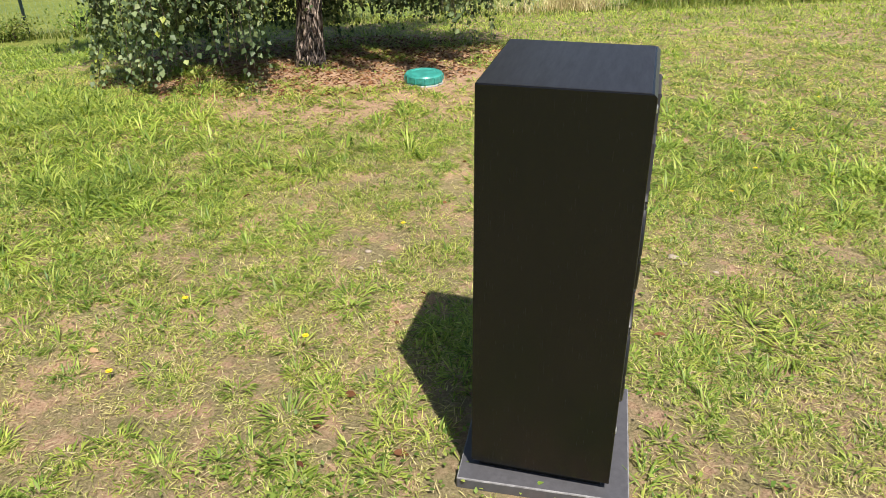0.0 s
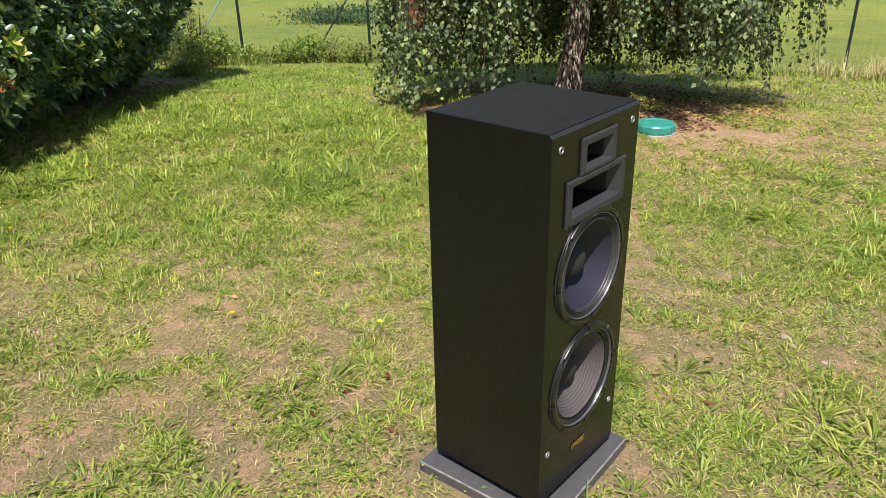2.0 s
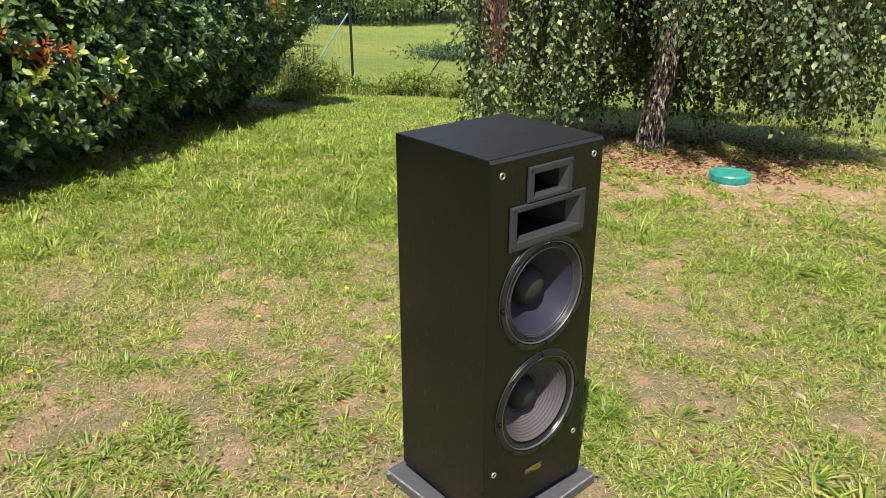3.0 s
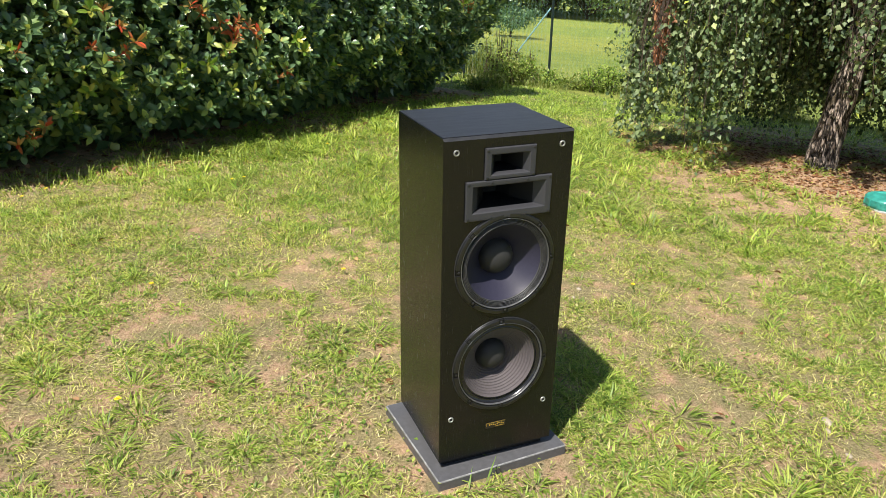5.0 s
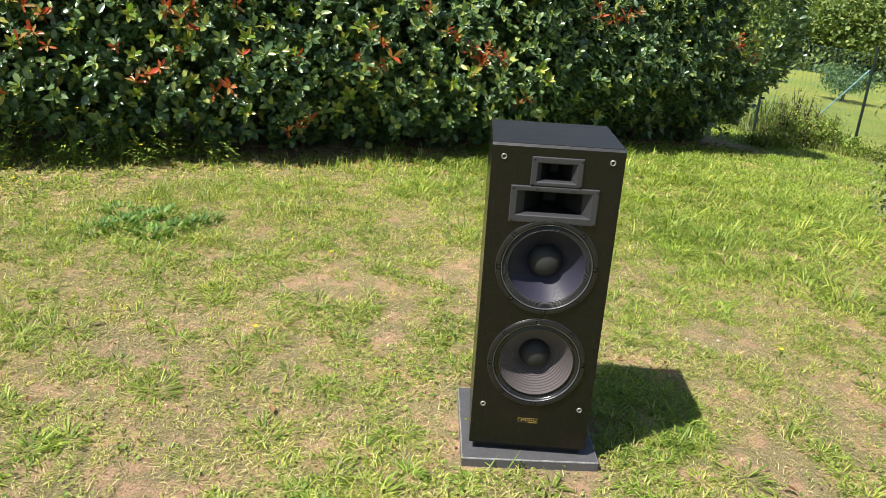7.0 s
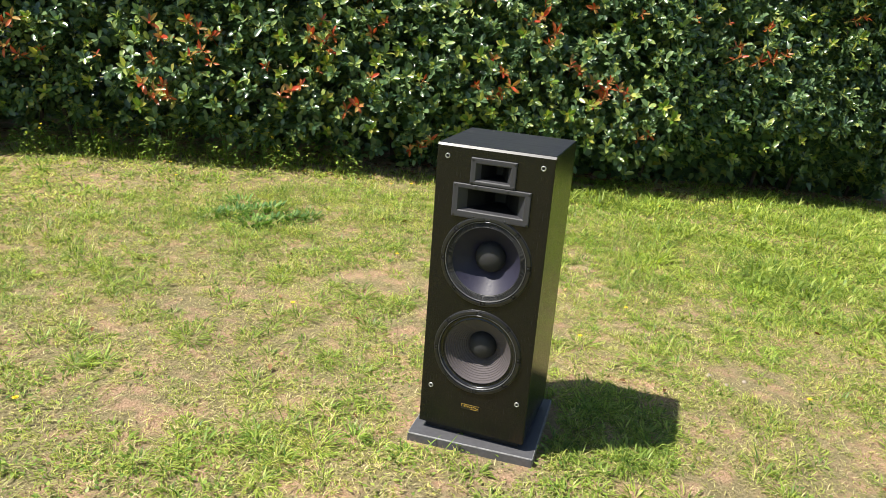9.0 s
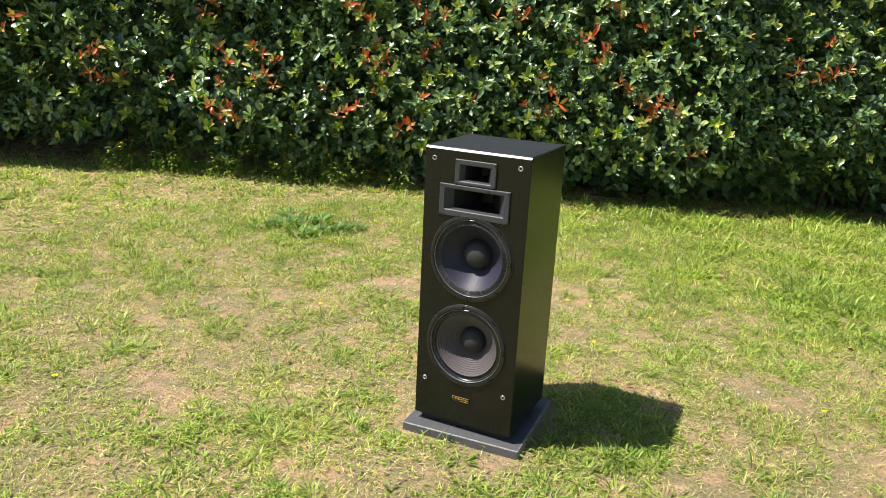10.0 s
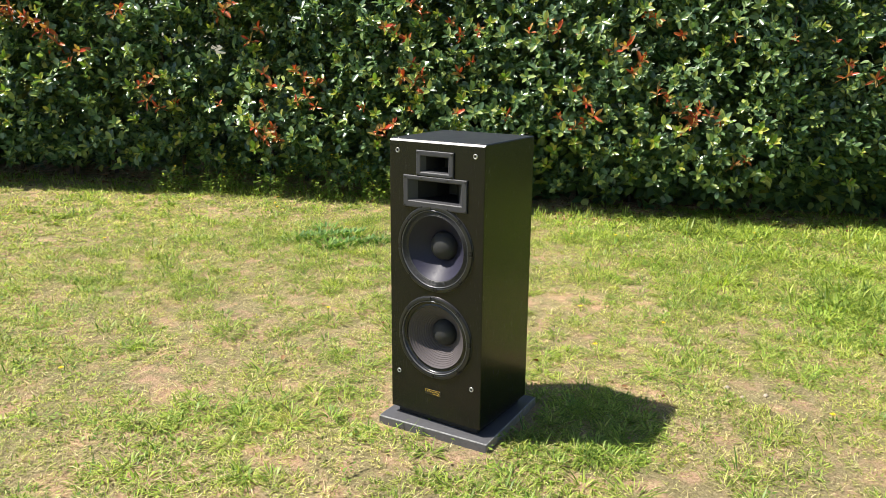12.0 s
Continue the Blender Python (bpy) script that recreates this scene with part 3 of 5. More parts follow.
tufts("lawn_grass", 9000, -10.6, -5.8, 2.6, 7.6, 8, 0.05, 0.055, 0.012, ring(6.6, 14), FRESH, "lush grass round the far end of the hedge", 37, slips, 0.5)
clumps("grass_clumps", 1950, -3.6, 2.8, -3.4, 3.0, ring(0, 3.2), 42, 0.062, 0.0062, FRESH, "fresh green grass clumps standing out of thin lawn", 201)
clumps("grass_clumps", 1300, -3.6, 2.8, -3.4, 3.0, ring(0, 3.2), 38, 0.055, 0.0066, LUSH, "bright yellow-green grass clumps in thin lawn", 202)
clumps("grass_clumps", 5200, -7.6, 4.2, -7.0, 7.2, ring(3.2, 7.0), 22, 0.075, 0.0105, FRESH, "green grass clumps in the lawn towards the hedge", 203)
clumps("grass_clumps", 3400, -7.6, 4.2, -7.0, 7.2, ring(3.2, 7.0), 22, 0.066, 0.0105, LUSH, "bright grass clumps in the lawn towards the hedge", 204)
clumps("grass_clumps", 420, -0.9, 0.1, 0.1, 0.95, lambda x, y: ((x + 0.38) / 0.34) ** 2 + ((y - 0.44) / 0.30) ** 2 < 1, 40, 0.066, 0.0058, FRESH, "dense green grass clumps beside the base board", 207, dense=True)
clumps("tall_grass", 2400, -7.6, 2.0, -1.0, 6.0, ring(2.2, 8.0), 34, 0.135, 0.0105, LUSH, "taller bright unmown grass in the moist part of the lawn", 205, 0.7, True)
clumps("tall_grass", 2400, -7.6, 2.0, -1.0, 6.0, ring(2.2, 8.0), 34, 0.120, 0.0110, FRESH, "taller dark green grass in the moist part of the lawn", 206, 0.6, True)


def strewn(name, count, x0, x1, y0, y1, inside, length, width, mat, label, seed, low=0.3, shape=blades, bounded=True):
    """A mat of single blades that lie almost flat, combed in drifting directions."""
    r = np.random.default_rng(seed)
    x, y = r.uniform(x0, x1, count), r.uniform(y0, y1, count)
    c, _ = cover(x, y)
    keep = seen_ground(x, y) & inside(x, y) & ~((np.abs(x + 0.185) < 0.27) & (np.abs(y) < 0.275)) & ~(bounded & (x > 1.3) & (y < 1.8)) & (r.random(count) < np.clip(low + c, 0, 1))
    x, y = x[keep], y[keep]
    m = len(x)
    p = np.stack([x, y, lawn_z(x, y) + r.uniform(0.002, 0.014, m)], 1)
    comb = 9 * vnoise(x, y, 0.12, seed) + 6 * vnoise(x, y, 0.4, seed + 1)
    v, f = shape(p, comb + r.normal(0, 0.8, m), length * r.uniform(0.45, 1.5, m), width * r.uniform(0.6, 1.4, m), r.normal(0.16, 0.16, m), r.normal(0.25, 0.25, m))
    return tagged(raw(name, v, f, mat), label, "dry grass", kind="stuff")


strewn("grass_mat", 175000, -3.6, 1.4, -3.4, 3.0, ring(0, 3.2), 0.031, 0.0029, MAT, "flat-lying olive and straw-coloured grass blades", 41, 0.3, slips)
strewn("grass_mat", 180000, -7.0, 4.0, -6.5, 6.8, ring(3.2, 7.0), 0.058, 0.0080, OLIVE, "flat-lying olive grass blades farther off", 42, 0.1, slips)
strewn("grass_mat", 65000, -10.5, 4.4, -7.0, 12.0, ring(7.0, 14.0), 0.08, 0.015, LUSH, "flat-lying grass blades at the lawn's far edge", 44, 0.1, slips)
strewn("grass_mat", 40000, 1.2, 6.2, -8.0, 3.2, lambda x, y: (x > 1.3) & ((y < 1.8) | (x > 4.2)), 0.075, 0.013, OLIVE, "flat-lying grass blades on the open lawn", 45, 0.1, slips, False)
strewn("dry_grass", 22000, -3.6, 1.4, -3.4, 3.0, ring(0, 3.2), 0.036, 0.0022, STRAW, "pale dry grass clippings lying on the lawn", 43, 0.8)


def herbs(name, count, x0, x1, y0, y1, inside, size, seed):
    """Small broad leaves of clover and other lawn herbs, in drifts."""
    r = np.random.default_rng(seed)
    x, y = r.uniform(x0, x1, count), r.uniform(y0, y1, count)
    c, _ = cover(x, y)
    keep = (r.random(count) < np.clip(3.0 * vnoise(x, y, 0.33, 51) - 1.1, 0, 1) * np.clip(c + 0.2, 0, 1)) & seen_ground(x, y) & inside(x, y)
    x, y = x[keep], y[keep]
    m = len(x)
    a = r.uniform(0, 6.28, m)
    ahead = np.stack([np.cos(a), np.sin(a), r.normal(0.25, 0.3, m)], 1)
    p = np.stack([x, y, lawn_z(x, y) + r.uniform(0.004, 0.035, m)], 1)
    v, f = scatter(rhomb_shape(0.62), p, bases(ahead, np.array([[0, 0, 1.0]])), size * r.uniform(0.5, 1.5, m))
    return tagged(raw(name, v, f, HERB), "small broad-leaved herbs and clover between the grass", "lawn herbs", kind="stuff")


herbs("lawn_herbs", 55000, -3.6, 2.8, -3.4, 3.0, ring(0, 3.2), 0.016, 61)
herbs("lawn_herbs", 45000, -7.0, 4.0, -6.5, 6.5, ring(3.2, 7.0), 0.024, 62)


# ---- weeds, flowers, stones ----
def weed(x, y, leaves, size, width, rise, mat, label, name="weed_clump", spread=0.06, tall=0.0):
    """A rosette of strap leaves, or a leafy bush as high as tall."""
    r = np.random.default_rng(int(abs(x * 917 + y * 331) * 10))
    root = thing(name, label, "weed", pose(x, y, float(lawn_z(x, y))), "weeds in the lawn")
    a = r.uniform(0, 6.28, leaves)
    rr = spread * np.sqrt(r.random(leaves))
    e = np.clip(r.normal(rise, 0.3, leaves), 0.05, 1.4)
    ahead = np.stack([np.cos(a) * np.cos(e), np.sin(a) * np.cos(e), np.sin(e)], 1)
    p = np.stack([rr * np.cos(a), rr * np.sin(a), 0.002 + tall * r.random(leaves)], 1)
    v, f = scatter(leaf_shape(width, 0.35, 0.38), p, bases(ahead, np.array([[0, 0, 1.0]])), size * r.uniform(0.55, 1.25, leaves))
    raw("leaves", v, f, mat, root)
    return root


for n in range(13):
    x, y = -1.82 + 0.46 * ((n * 0.754) % 1 - 0.5), -2.07 + 0.56 * ((n * 0.618) % 1 - 0.5)
    weed(x, y, 46, 0.058, 0.30, 0.85, GREYWEED, "bluish-green leafy weed patch in the open lawn", spread=0.10)
for x, y in [(0.5, 0.74), (0.58, 0.66), (0.44, 0.84), (0.62, 0.80)]:
    weed(x, y, 80, 0.075, 0.10, 0.38, LUSH, "bright green broad-bladed grass clump in the lawn", "grass_clump", 0.08)
for x, y in [(-1.06, -1.43), (-0.6, -1.9), (-0.19, -1.38), (0.16, -1.53), (0.01, -0.91), (-1.58, -1.32), (-0.04, 0.78), (-0.96, -0.12), (-1.09, 0.23), (-1.07, -0.95), (-0.77, 1.61), (-0.99, -0.31), (-1.45, 1.09),
             (-1.55, 2.27), (-1.03, 0.58), (0.27, -0.49), (-0.84, -1.09), (-1.64, 0.91), (0.21, -1.62), (-0.66, -1.08)]:
    weed(x, y, 60, 0.066, 0.085, 0.55, FRESH, "green rosette weed growing in thin lawn", spread=0.065)
for x, y in [(-3.64, 1.97), (-4.32, 1.57), (-4.0, 2.51), (-3.03, 1.24), (-3.37, 1.09), (-3.9, 1.3), (-4.6, 2.1), (-4.9, 2.6), (-5.3, 3.1), (-3.3, 2.3), (-2.7, 1.9)]:
    weed(x, y, 60, 0.09, 0.06, 0.6, LUSH, "tall lush grass tussock in the lawn", "grass_tussock", 0.10)


def dandelion(x, y, height):
    root = thing("dandelion", "small yellow dandelion flower standing in the lawn", "flower", pose(x, y, float(lawn_z(x, y))), "dandelions")
    part("stem", tube([(0, 0, 0), (0.004, 0.002, height * 0.6), (0.005, 0.0, height)], [0.0016, 0.0014, 0.0013], 5), HERB, root)
    bm = bmesh.new()
    for k in range(26):
        a, tier = k * 2.4, k % 2
        l, e = (0.012, 0.25) if tier else (0.008, 0.8)
        tip = Vector((math.cos(a) * math.cos(e), math.sin(a) * math.cos(e), math.sin(e))) * l
        side = Vector((-math.sin(a), math.cos(a), 0)) * 0.0026
        v = [bm.verts.new(q) for q in (side * 0.5, -side * 0.5, tip - side, tip + side)]
        bm.faces.new(v)
    head = part("flower_head", bm, PETAL, root, "yellow petals")
    head.location = (0.005, 0, height)


for n, (x, y) in enumerate([(-1.62, -0.08), (0.46, 2.06), (1.18, 4.02), (-3.15, -0.35), (-3.28, -1.54), (-3.13, -1.66), (-0.7, -1.14), (-2.94, -0.71), (-0.83, -3.31), (-2.33, -3.16),
                            (0.56, -1.54), (-1.06, 0.23), (-1.67, -0.99), (-1.63, 0.39), (-2.48, -3.27), (-3.12, -0.43), (-1.04, 1.27), (-4.53, 1.92), (-4.7, 1.2), (-3.9, 0.4), (0.62, 2.5), (0.9, 3.2), (-2.2, -3.0)]):
    dandelion(x, y, 0.035 + 0.03 * ((n * 5) % 4) / 3)


def hawkweed(x, y, heads, high):
    """A thin-stemmed plant with several tiny yellow flowers."""
    r = random.Random(int(abs(x * 733 + y * 419) * 10))
    root = thing("flowering_weed", "thin-stemmed weed with tiny yellow flowers below the hedge", "weed", pose(x, y, float(lawn_z(x, y))), "flowering weeds")
    for n in range(heads):
        a, l = r.uniform(0, 6.28), r.uniform(0.03, 0.14)
        h = high * r.uniform(0.5, 1.1)
        tip = (l * math.cos(a), l * math.sin(a), h)
        stem = part("stem", tube([(0, 0, -0.005), (tip[0] * 0.35, tip[1] * 0.35, h * 0.6), tip], [0.0016, 0.0013, 0.0011], 4), HERB, root)
        bm = bmesh.new()
        for k in range(8):
            b = k * 0.785
            v = [bm.verts.new((tip[0] + 0.012 * math.cos(b + d) * q, tip[1] + 0.012 * math.sin(b + d) * q, h + z)) for d, q, z in ((0, 0.0, 0.0), (-0.3, 1, 0.005), (0.3, 1, 0.005))]
            bm.faces.new(v)
        part("flower_head", bm, PETAL, stem, "tiny yellow petals")


for n in range(13):
    u, back = 0.35 + 0.15 * n, 0.06 - 0.07 * ((n * 5) % 3)
    hawkweed(-2.2 - 0.4366 * u + 0.8997 * back, -4.6 + 0.8997 * u + 0.4366 * back, 5 + n % 4, 0.26 + 0.05 * ((n * 7) % 4))


for n in range(22):
    u, back = 0.05 + 0.125 * n, -0.20 + 0.10 * ((n * 7) % 4)
    x, y = -2.2 - 0.4366 * u + 0.8997 * back, -4.6 + 0.8997 * u + 0.4366 * back
    weed(x, y, 110, 0.042, 0.42, 0.5, HERB, "leafy wild weed in the shade below the hedge", spread=0.13, tall=0.12 + 0.07 * ((n * 5) % 4))


def pebble(x, y, size, flat):
    bm = bmesh.new()
    bmesh.ops.create_icosphere(bm, subdivisions=2, radius=1)
    for v in bm.verts:
        k = 1 + 0.35 * (noise.noise(v.co * 1.3 + Vector((x * 7, y * 5, 0))))
        v.co = Vector((v.co.x * size * k, v.co.y * size * 0.7 * k, v.co.z * size * flat * k))
    ob = part("stone", bm, STONE, smooth=True)
    ob.location = (x, y, float(lawn_z(x, y)) + size * flat * 0.5)
    tagged(ob, "small pale stone lying on bare soil", "stone", "stones in the lawn")


for x, y, s in [(0.18, 1.28, 0.026), (0.22, 1.24, 0.018), (-1.11, 1.0, 0.016), (-1.03, 0.92, 0.013), (-1.09, 0.84, 0.018), (0.35, 1.2, 0.014)]:
    pebble(x, y, s, 0.45)

# ---- hedge ----
def hedge_at(u):
    """The face line of the hedge, and its outward normal, u metres from its start."""
    for (ax, ay), (bx, by) in zip(HEDGE_LINE, HEDGE_LINE[1:]):
        l = math.hypot(bx - ax, by - ay)
        if u <= l or (bx, by) == HEDGE_LINE[-1]:
            dx, dy = (bx - ax) / l, (by - ay) / l
            return ax + dx * u, ay + dy * u, dy, -dx
        u -= l


HEDGE_START = 2.31
HEDGE_LEN = sum(math.hypot(b[0] - a[0], b[1] - a[1]) for a, b in zip(HEDGE_LINE, HEDGE_LINE[1:]))
HEDGE_TOP = 2.3


def crest(u):
    """Lowers the foliage's unseen top towards the far end, to shorten its shadow."""
    return 1 - 0.06 * np.clip((u - (HEDGE_LEN - 2.4)) / 1.6, 0, 1)


def hedge_rows(u):
    out = np.array([hedge_at(float(v)) for v in u])
    return out[:, :2], out[:, 2:]


def face_out(u, z):
    """How far the foliage bulges from the face line at height z."""
    tall = 0.50 + 0.36 * np.clip((u - 7.0) / 2, 0, 1) + 0.22 * np.clip((8.0 - u) / 1.2, 0, 1)
    low = np.clip((tall - z) / tall, 0, 1)
    high = np.clip((z - 2.5) / 0.45, 0, 1)
    tail = np.clip((u - (HEDGE_LEN - 0.7)) / 0.7, 0, 1)
    batter = 0.13 + 0.14 * np.clip((u - 8.6) / 1.0, 0, 1) * np.clip((13.6 - u) / 1.0, 0, 1)
    return 0.10 - batter * np.clip(z - 0.8, 0, 2) + 0.16 * (vnoise(u, z, 0.75, 71) - 0.5) + 0.16 * (vnoise(u, z, 0.28, 72) - 0.5) - (0.30 + 0.22 * np.clip((u - 10) / 2, 0, 1)) * low**1.4 - 0.4 * high**2 - 0.35 * tail**2 - 0.15 * np.exp(-(((u - 7.5) / 1.7) ** 2))


def sprigs(u, z, depth, per, size, seed, lift=0.35):
    """Whorls of leaves round shoot tips in the hedge: places, turns and sizes of the leaves."""
    r = np.random.default_rng(seed)
    p, nrm = hedge_rows(u)
    n = len(u)
    out = face_out(u, z) - depth
    base = np.concatenate([p + nrm * out[:, None], (gz(p[:, 0], p[:, 1]) + z)[:, None]], 1)
    axis = np.concatenate([nrm, np.full((n, 1), lift)], 1) + r.normal(0, 0.42, (n, 3)) + np.array([0, 0, 0.15])
    axis /= np.linalg.norm(axis, axis=1, keepdims=True)
    one = np.cross(axis, r.normal(0, 1, (n, 3)))
    one /= np.linalg.norm(one, axis=1, keepdims=True)
    two = np.cross(axis, one)
    base, axis, one, two = (np.repeat(a, per, 0) for a in (base, axis, one, two))
    k = np.tile(np.arange(per), n)
    a = k * 2.4 + r.normal(0, 0.45, n * per)
    spread = np.radians(80 - 45 * k / per) + r.normal(0, 0.30, n * per)
    side = one * np.cos(a)[:, None] + two * np.sin(a)[:, None]
    ahead = axis * np.cos(spread)[:, None] + side * np.sin(spread)[:, None]
    place = base - axis * (0.075 * (1 - k / per))[:, None] * (size / 0.09)
    normal = axis * 0.8 + np.array([0.15, -0.24, 0.80])
    return place, bases(ahead, normal), size * r.uniform(0.65, 1.2, n * per)


r = np.random.default_rng(81)
hedge = thing("hedge", "dense glossy green clipped hedge with young red shoots", "hedge", pose(0, 0, 0))
LEAF = leaf_shape(0.57, 0.4, 0.14, 0.70)
# outer skin, a shaded second layer, and the back and top
count = 7600
u, z = r.uniform(0.3, HEDGE_LEN, count), HEDGE_TOP * r.random(count) ** 0.85 + 0.06
z = z * crest(u)
z_low = (np.clip((u - 8.6) / 1.5, 0, 1) + 0.7 * np.clip((7.8 - u) / 1.0, 0, 1)) * (0.16 + 0.3 * vnoise(u, u * 0, 0.5, 75))
thin = (z > z_low) & (r.random(count) < np.clip(0.35 + (z - 0.05) / 0.5, 0, 1) * np.clip(3.0 * vnoise(u, z, 0.16, 73) - 0.3, 0.25, 1)) & (z > 0.28 * np.clip((u - HEDGE_LEN + 1.3) / 1.0, 0, 1))
v, f = scatter(LEAF, *sprigs(u[thin], z[thin], 0.19 - (0.30 - 0.17 * np.clip((u[thin] - 10.6) / 0.8, 0, 1)) * r.random(thin.sum()) ** 1.6 - 0.10 * vnoise(u[thin], z[thin], 0.12, 76), 8, 0.080, 82))
raw("foliage", v, f, HEDGE_LEAF, hedge)["kind"] = "stuff"
count = 4300
u, z = r.uniform(0.3, HEDGE_LEN - 0.05, count), HEDGE_TOP * r.random(count) + 0.15
z = z * crest(u)
v, f = scatter(rhomb_shape(0.55), *sprigs(u, z, r.uniform(0.18, 0.55, count), 9, 0.098, 83))
raw("foliage", v, f, HEDGE_LEAF, hedge)["kind"] = "stuff"
count = 5800
u, z = r.uniform(0.3, HEDGE_LEN - 0.1, count), HEDGE_TOP * r.random(count) + 0.03
z = z * crest(u)
v, f = scatter(kite_shape(0.7), *sprigs(u, z, r.uniform(0.55, 1.5, count), 8, 0.14, 84))
raw("foliage", v, f, HEDGE_LEAF, hedge)["kind"] = "stuff"
# its top, which shades the far part
count = 3000
u, z = r.uniform(0.3, HEDGE_LEN - 0.3, count), r.uniform(2.05, 2.95, count)
v, f = scatter(kite_shape(0.6), *sprigs(u, z, r.uniform(-0.06, 1.0, count), 8, 0.105, 86))
raw("foliage", v, f, HEDGE_LEAF, hedge)["kind"] = "stuff"
# the low dark inside of its far part
count = 1100
u, z = r.uniform(8.5, HEDGE_LEN - 0.15, count), 0.03 + 0.65 * r.random(count)
v, f = scatter(kite_shape(0.7), *sprigs(u, z, r.uniform(0.1, 0.8, count), 8, 0.13, 85))
raw("foliage", v, f, HEDGE_LEAF, hedge)["kind"] = "stuff"
# rounded far end of the hedge
count = 520
ang, zz = r.uniform(-0.5, math.pi * 0.75, count), (HEDGE_TOP - 0.3) * r.random(count) ** 0.9 + 0.3
ex, ey, enx, eny = hedge_at(HEDGE_LEN)
ax = np.array([ex, ey]) - np.array([enx, eny]) * 0.55
way = np.stack([np.cos(ang) * enx - np.sin(ang) * eny, np.sin(ang) * enx + np.cos(ang) * eny], 1)
rad = 0.70 + 0.25 * (vnoise(ang * 0.6, zz, 0.4, 74) - 0.3) - 0.55 * np.clip((1.1 - zz) / 0.7, 0, 1)
pl = np.concatenate([ax + way * rad[:, None], (gz(ex, ey) + zz)[:, None]], 1)
ahead = np.repeat(np.concatenate([way, np.full((count, 1), 0.4)], 1), 9, 0) + r.normal(0, 0.75, (count * 9, 3))
v, f = scatter(LEAF, np.repeat(pl, 9, 0) + r.normal(0, 0.05, (count * 9, 3)), bases(ahead, np.repeat(np.concatenate([way, np.ones((count, 1))], 1), 9, 0)), 0.09 * r.uniform(0.6, 1.2, count * 9))
raw("foliage", v, f, HEDGE_LEAF, hedge)["kind"] = "stuff"


def shoot_mesh(name, leaves, size, mat, seed, width=0.36):
    """One shoot: a twig with a whorl of leaves, pointing along +y."""
    rr = np.random.default_rng(seed)
    k = np.arange(leaves)
    a = k * 2.4 + rr.normal(0, 0.2, leaves)
    e = np.radians(75 - 55 * k / leaves) + rr.normal(0, 0.12, leaves)
    ahead = np.stack([np.sin(e) * np.cos(a), np.cos(e), np.sin(e) * np.sin(a)], 1)
    p = np.stack([np.zeros(leaves), -0.05 * (1 - k / leaves), np.zeros(leaves)], 1)
    v, f = scatter(leaf_shape(width, 0.5, 0.12, 0.58), p, bases(ahead, np.tile([[0.0, 1.0, 0.0]], (leaves, 1))), size * rr.uniform(0.7, 1.15, leaves))
    s = 0.0022
    stalk = np.array([(-s, -0.16, -s), (s, -0.16, -s), (0, -0.16, s), (-s, 0, -s), (s, 0, -s), (0, 0, s)])
    sf = np.array([(0, 1, 4), (0, 4, 3), (1, 2, 5), (1, 5, 4), (2, 0, 3), (2, 3, 5)]) + len(v)
    me = raw_mesh(name, np.concatenate([v, stalk]), np.concatenate([f, sf]))
    me.materials.append(mat)
    return me


def put_shoot(name, me, u, z, out, turn, scale, label=""):
    z = min(z, 2.2 * float(crest(u)))
    x, y, nx, ny = hedge_at(u)
    d = float(face_out(np.array([u]), np.array([z]))[0]) + out
    ob = new(name, me)
    ob.parent = hedge
    axis = Vector((nx, ny, 0.55)) + Vector((math.sin(turn * 3), math.cos(turn * 5), math.sin(turn * 7))) * 0.35
    ob.matrix_basis = Matrix.Translation((x + nx * d, y + ny * d, float(gz(x, y)) + z)) @ axis.to_track_quat("Y", "Z").to_matrix().to_4x4() @ pose(0, 0, 0, 0, turn * 57) @ Matrix.Scale(scale, 4)
    if label:
        ob["label"] = label


REDS = [shoot_mesh("red_shoot", n, s, RED_LEAF, 90 + n, w) for n, s, w in ((6, 0.085, 0.34), (8, 0.075, 0.36), (5, 0.095, 0.3), (7, 0.08, 0.4))]
# where the young red tips show: metres along the hedge and height over its foot
TIPS = [(1.82, 1.76), (1.95, 1.74), (2.11, 1.64), (2.27, 1.67), (2.88, 1.74), (4.14, 1.58), (3.79, 1.79), (5.56, 1.79), (5.51, 1.3), (4.33, 0.75), (2.25, 1.47), (2.56, 1.38), (3.08, 1.18), (3.22, 0.95), (4.2, 1.2), (4.64, 1.22), (4.49, 1.02), (4.31, 0.74), (5.19, 0.8), (6.72, 1.63), (5.83, 1.63), (5.45, 1.59), (7.2, 1.45), (7.43, 1.33),
        (6.88, 0.89), (7.65, 1.08), (7.76, 0.94), (8.06, 0.96), (8.21, 0.56), (9.13, 1.32), (9.36, 1.29), (7.55, 1.7), (6.9, 1.09), (5.6, 1.17), (5.73, 0.66), (7.86, 0.89), (6.26, 0.4), (13.0, 0.95), (12.9, 0.75), (11.65, 1.02), (10.7, 1.65), (6.0, 1.31)]
for n, (u, z) in enumerate(TIPS):
    u += HEDGE_START
    x, y, _, _ = hedge_at(u)
    z -= float(gz(x, y))
    for k in range(2 if n % 3 else 3):
        put_shoot("red_shoot", REDS[(n + k) % 4], u + 0.085 * k * (-1) ** n, z + 0.05 * ((k * 7 + n) % 3 - 1), 0.15 + 0.02 * k, n * 1.7 + k, 0.85 + 0.1 * ((n + k) % 4), "young orange-red leaves")
for n in range(44):
    put_shoot("red_shoot", REDS[n % 4], 0.6 + (n * 0.618034 * 13.7) % (HEDGE_LEN - 0.9), 0.5 + (n * 0.7548 * 5.1) % 1.75, 0.15, n * 2.3, 0.6 + 0.1 * (n % 4), "young orange-red leaves")
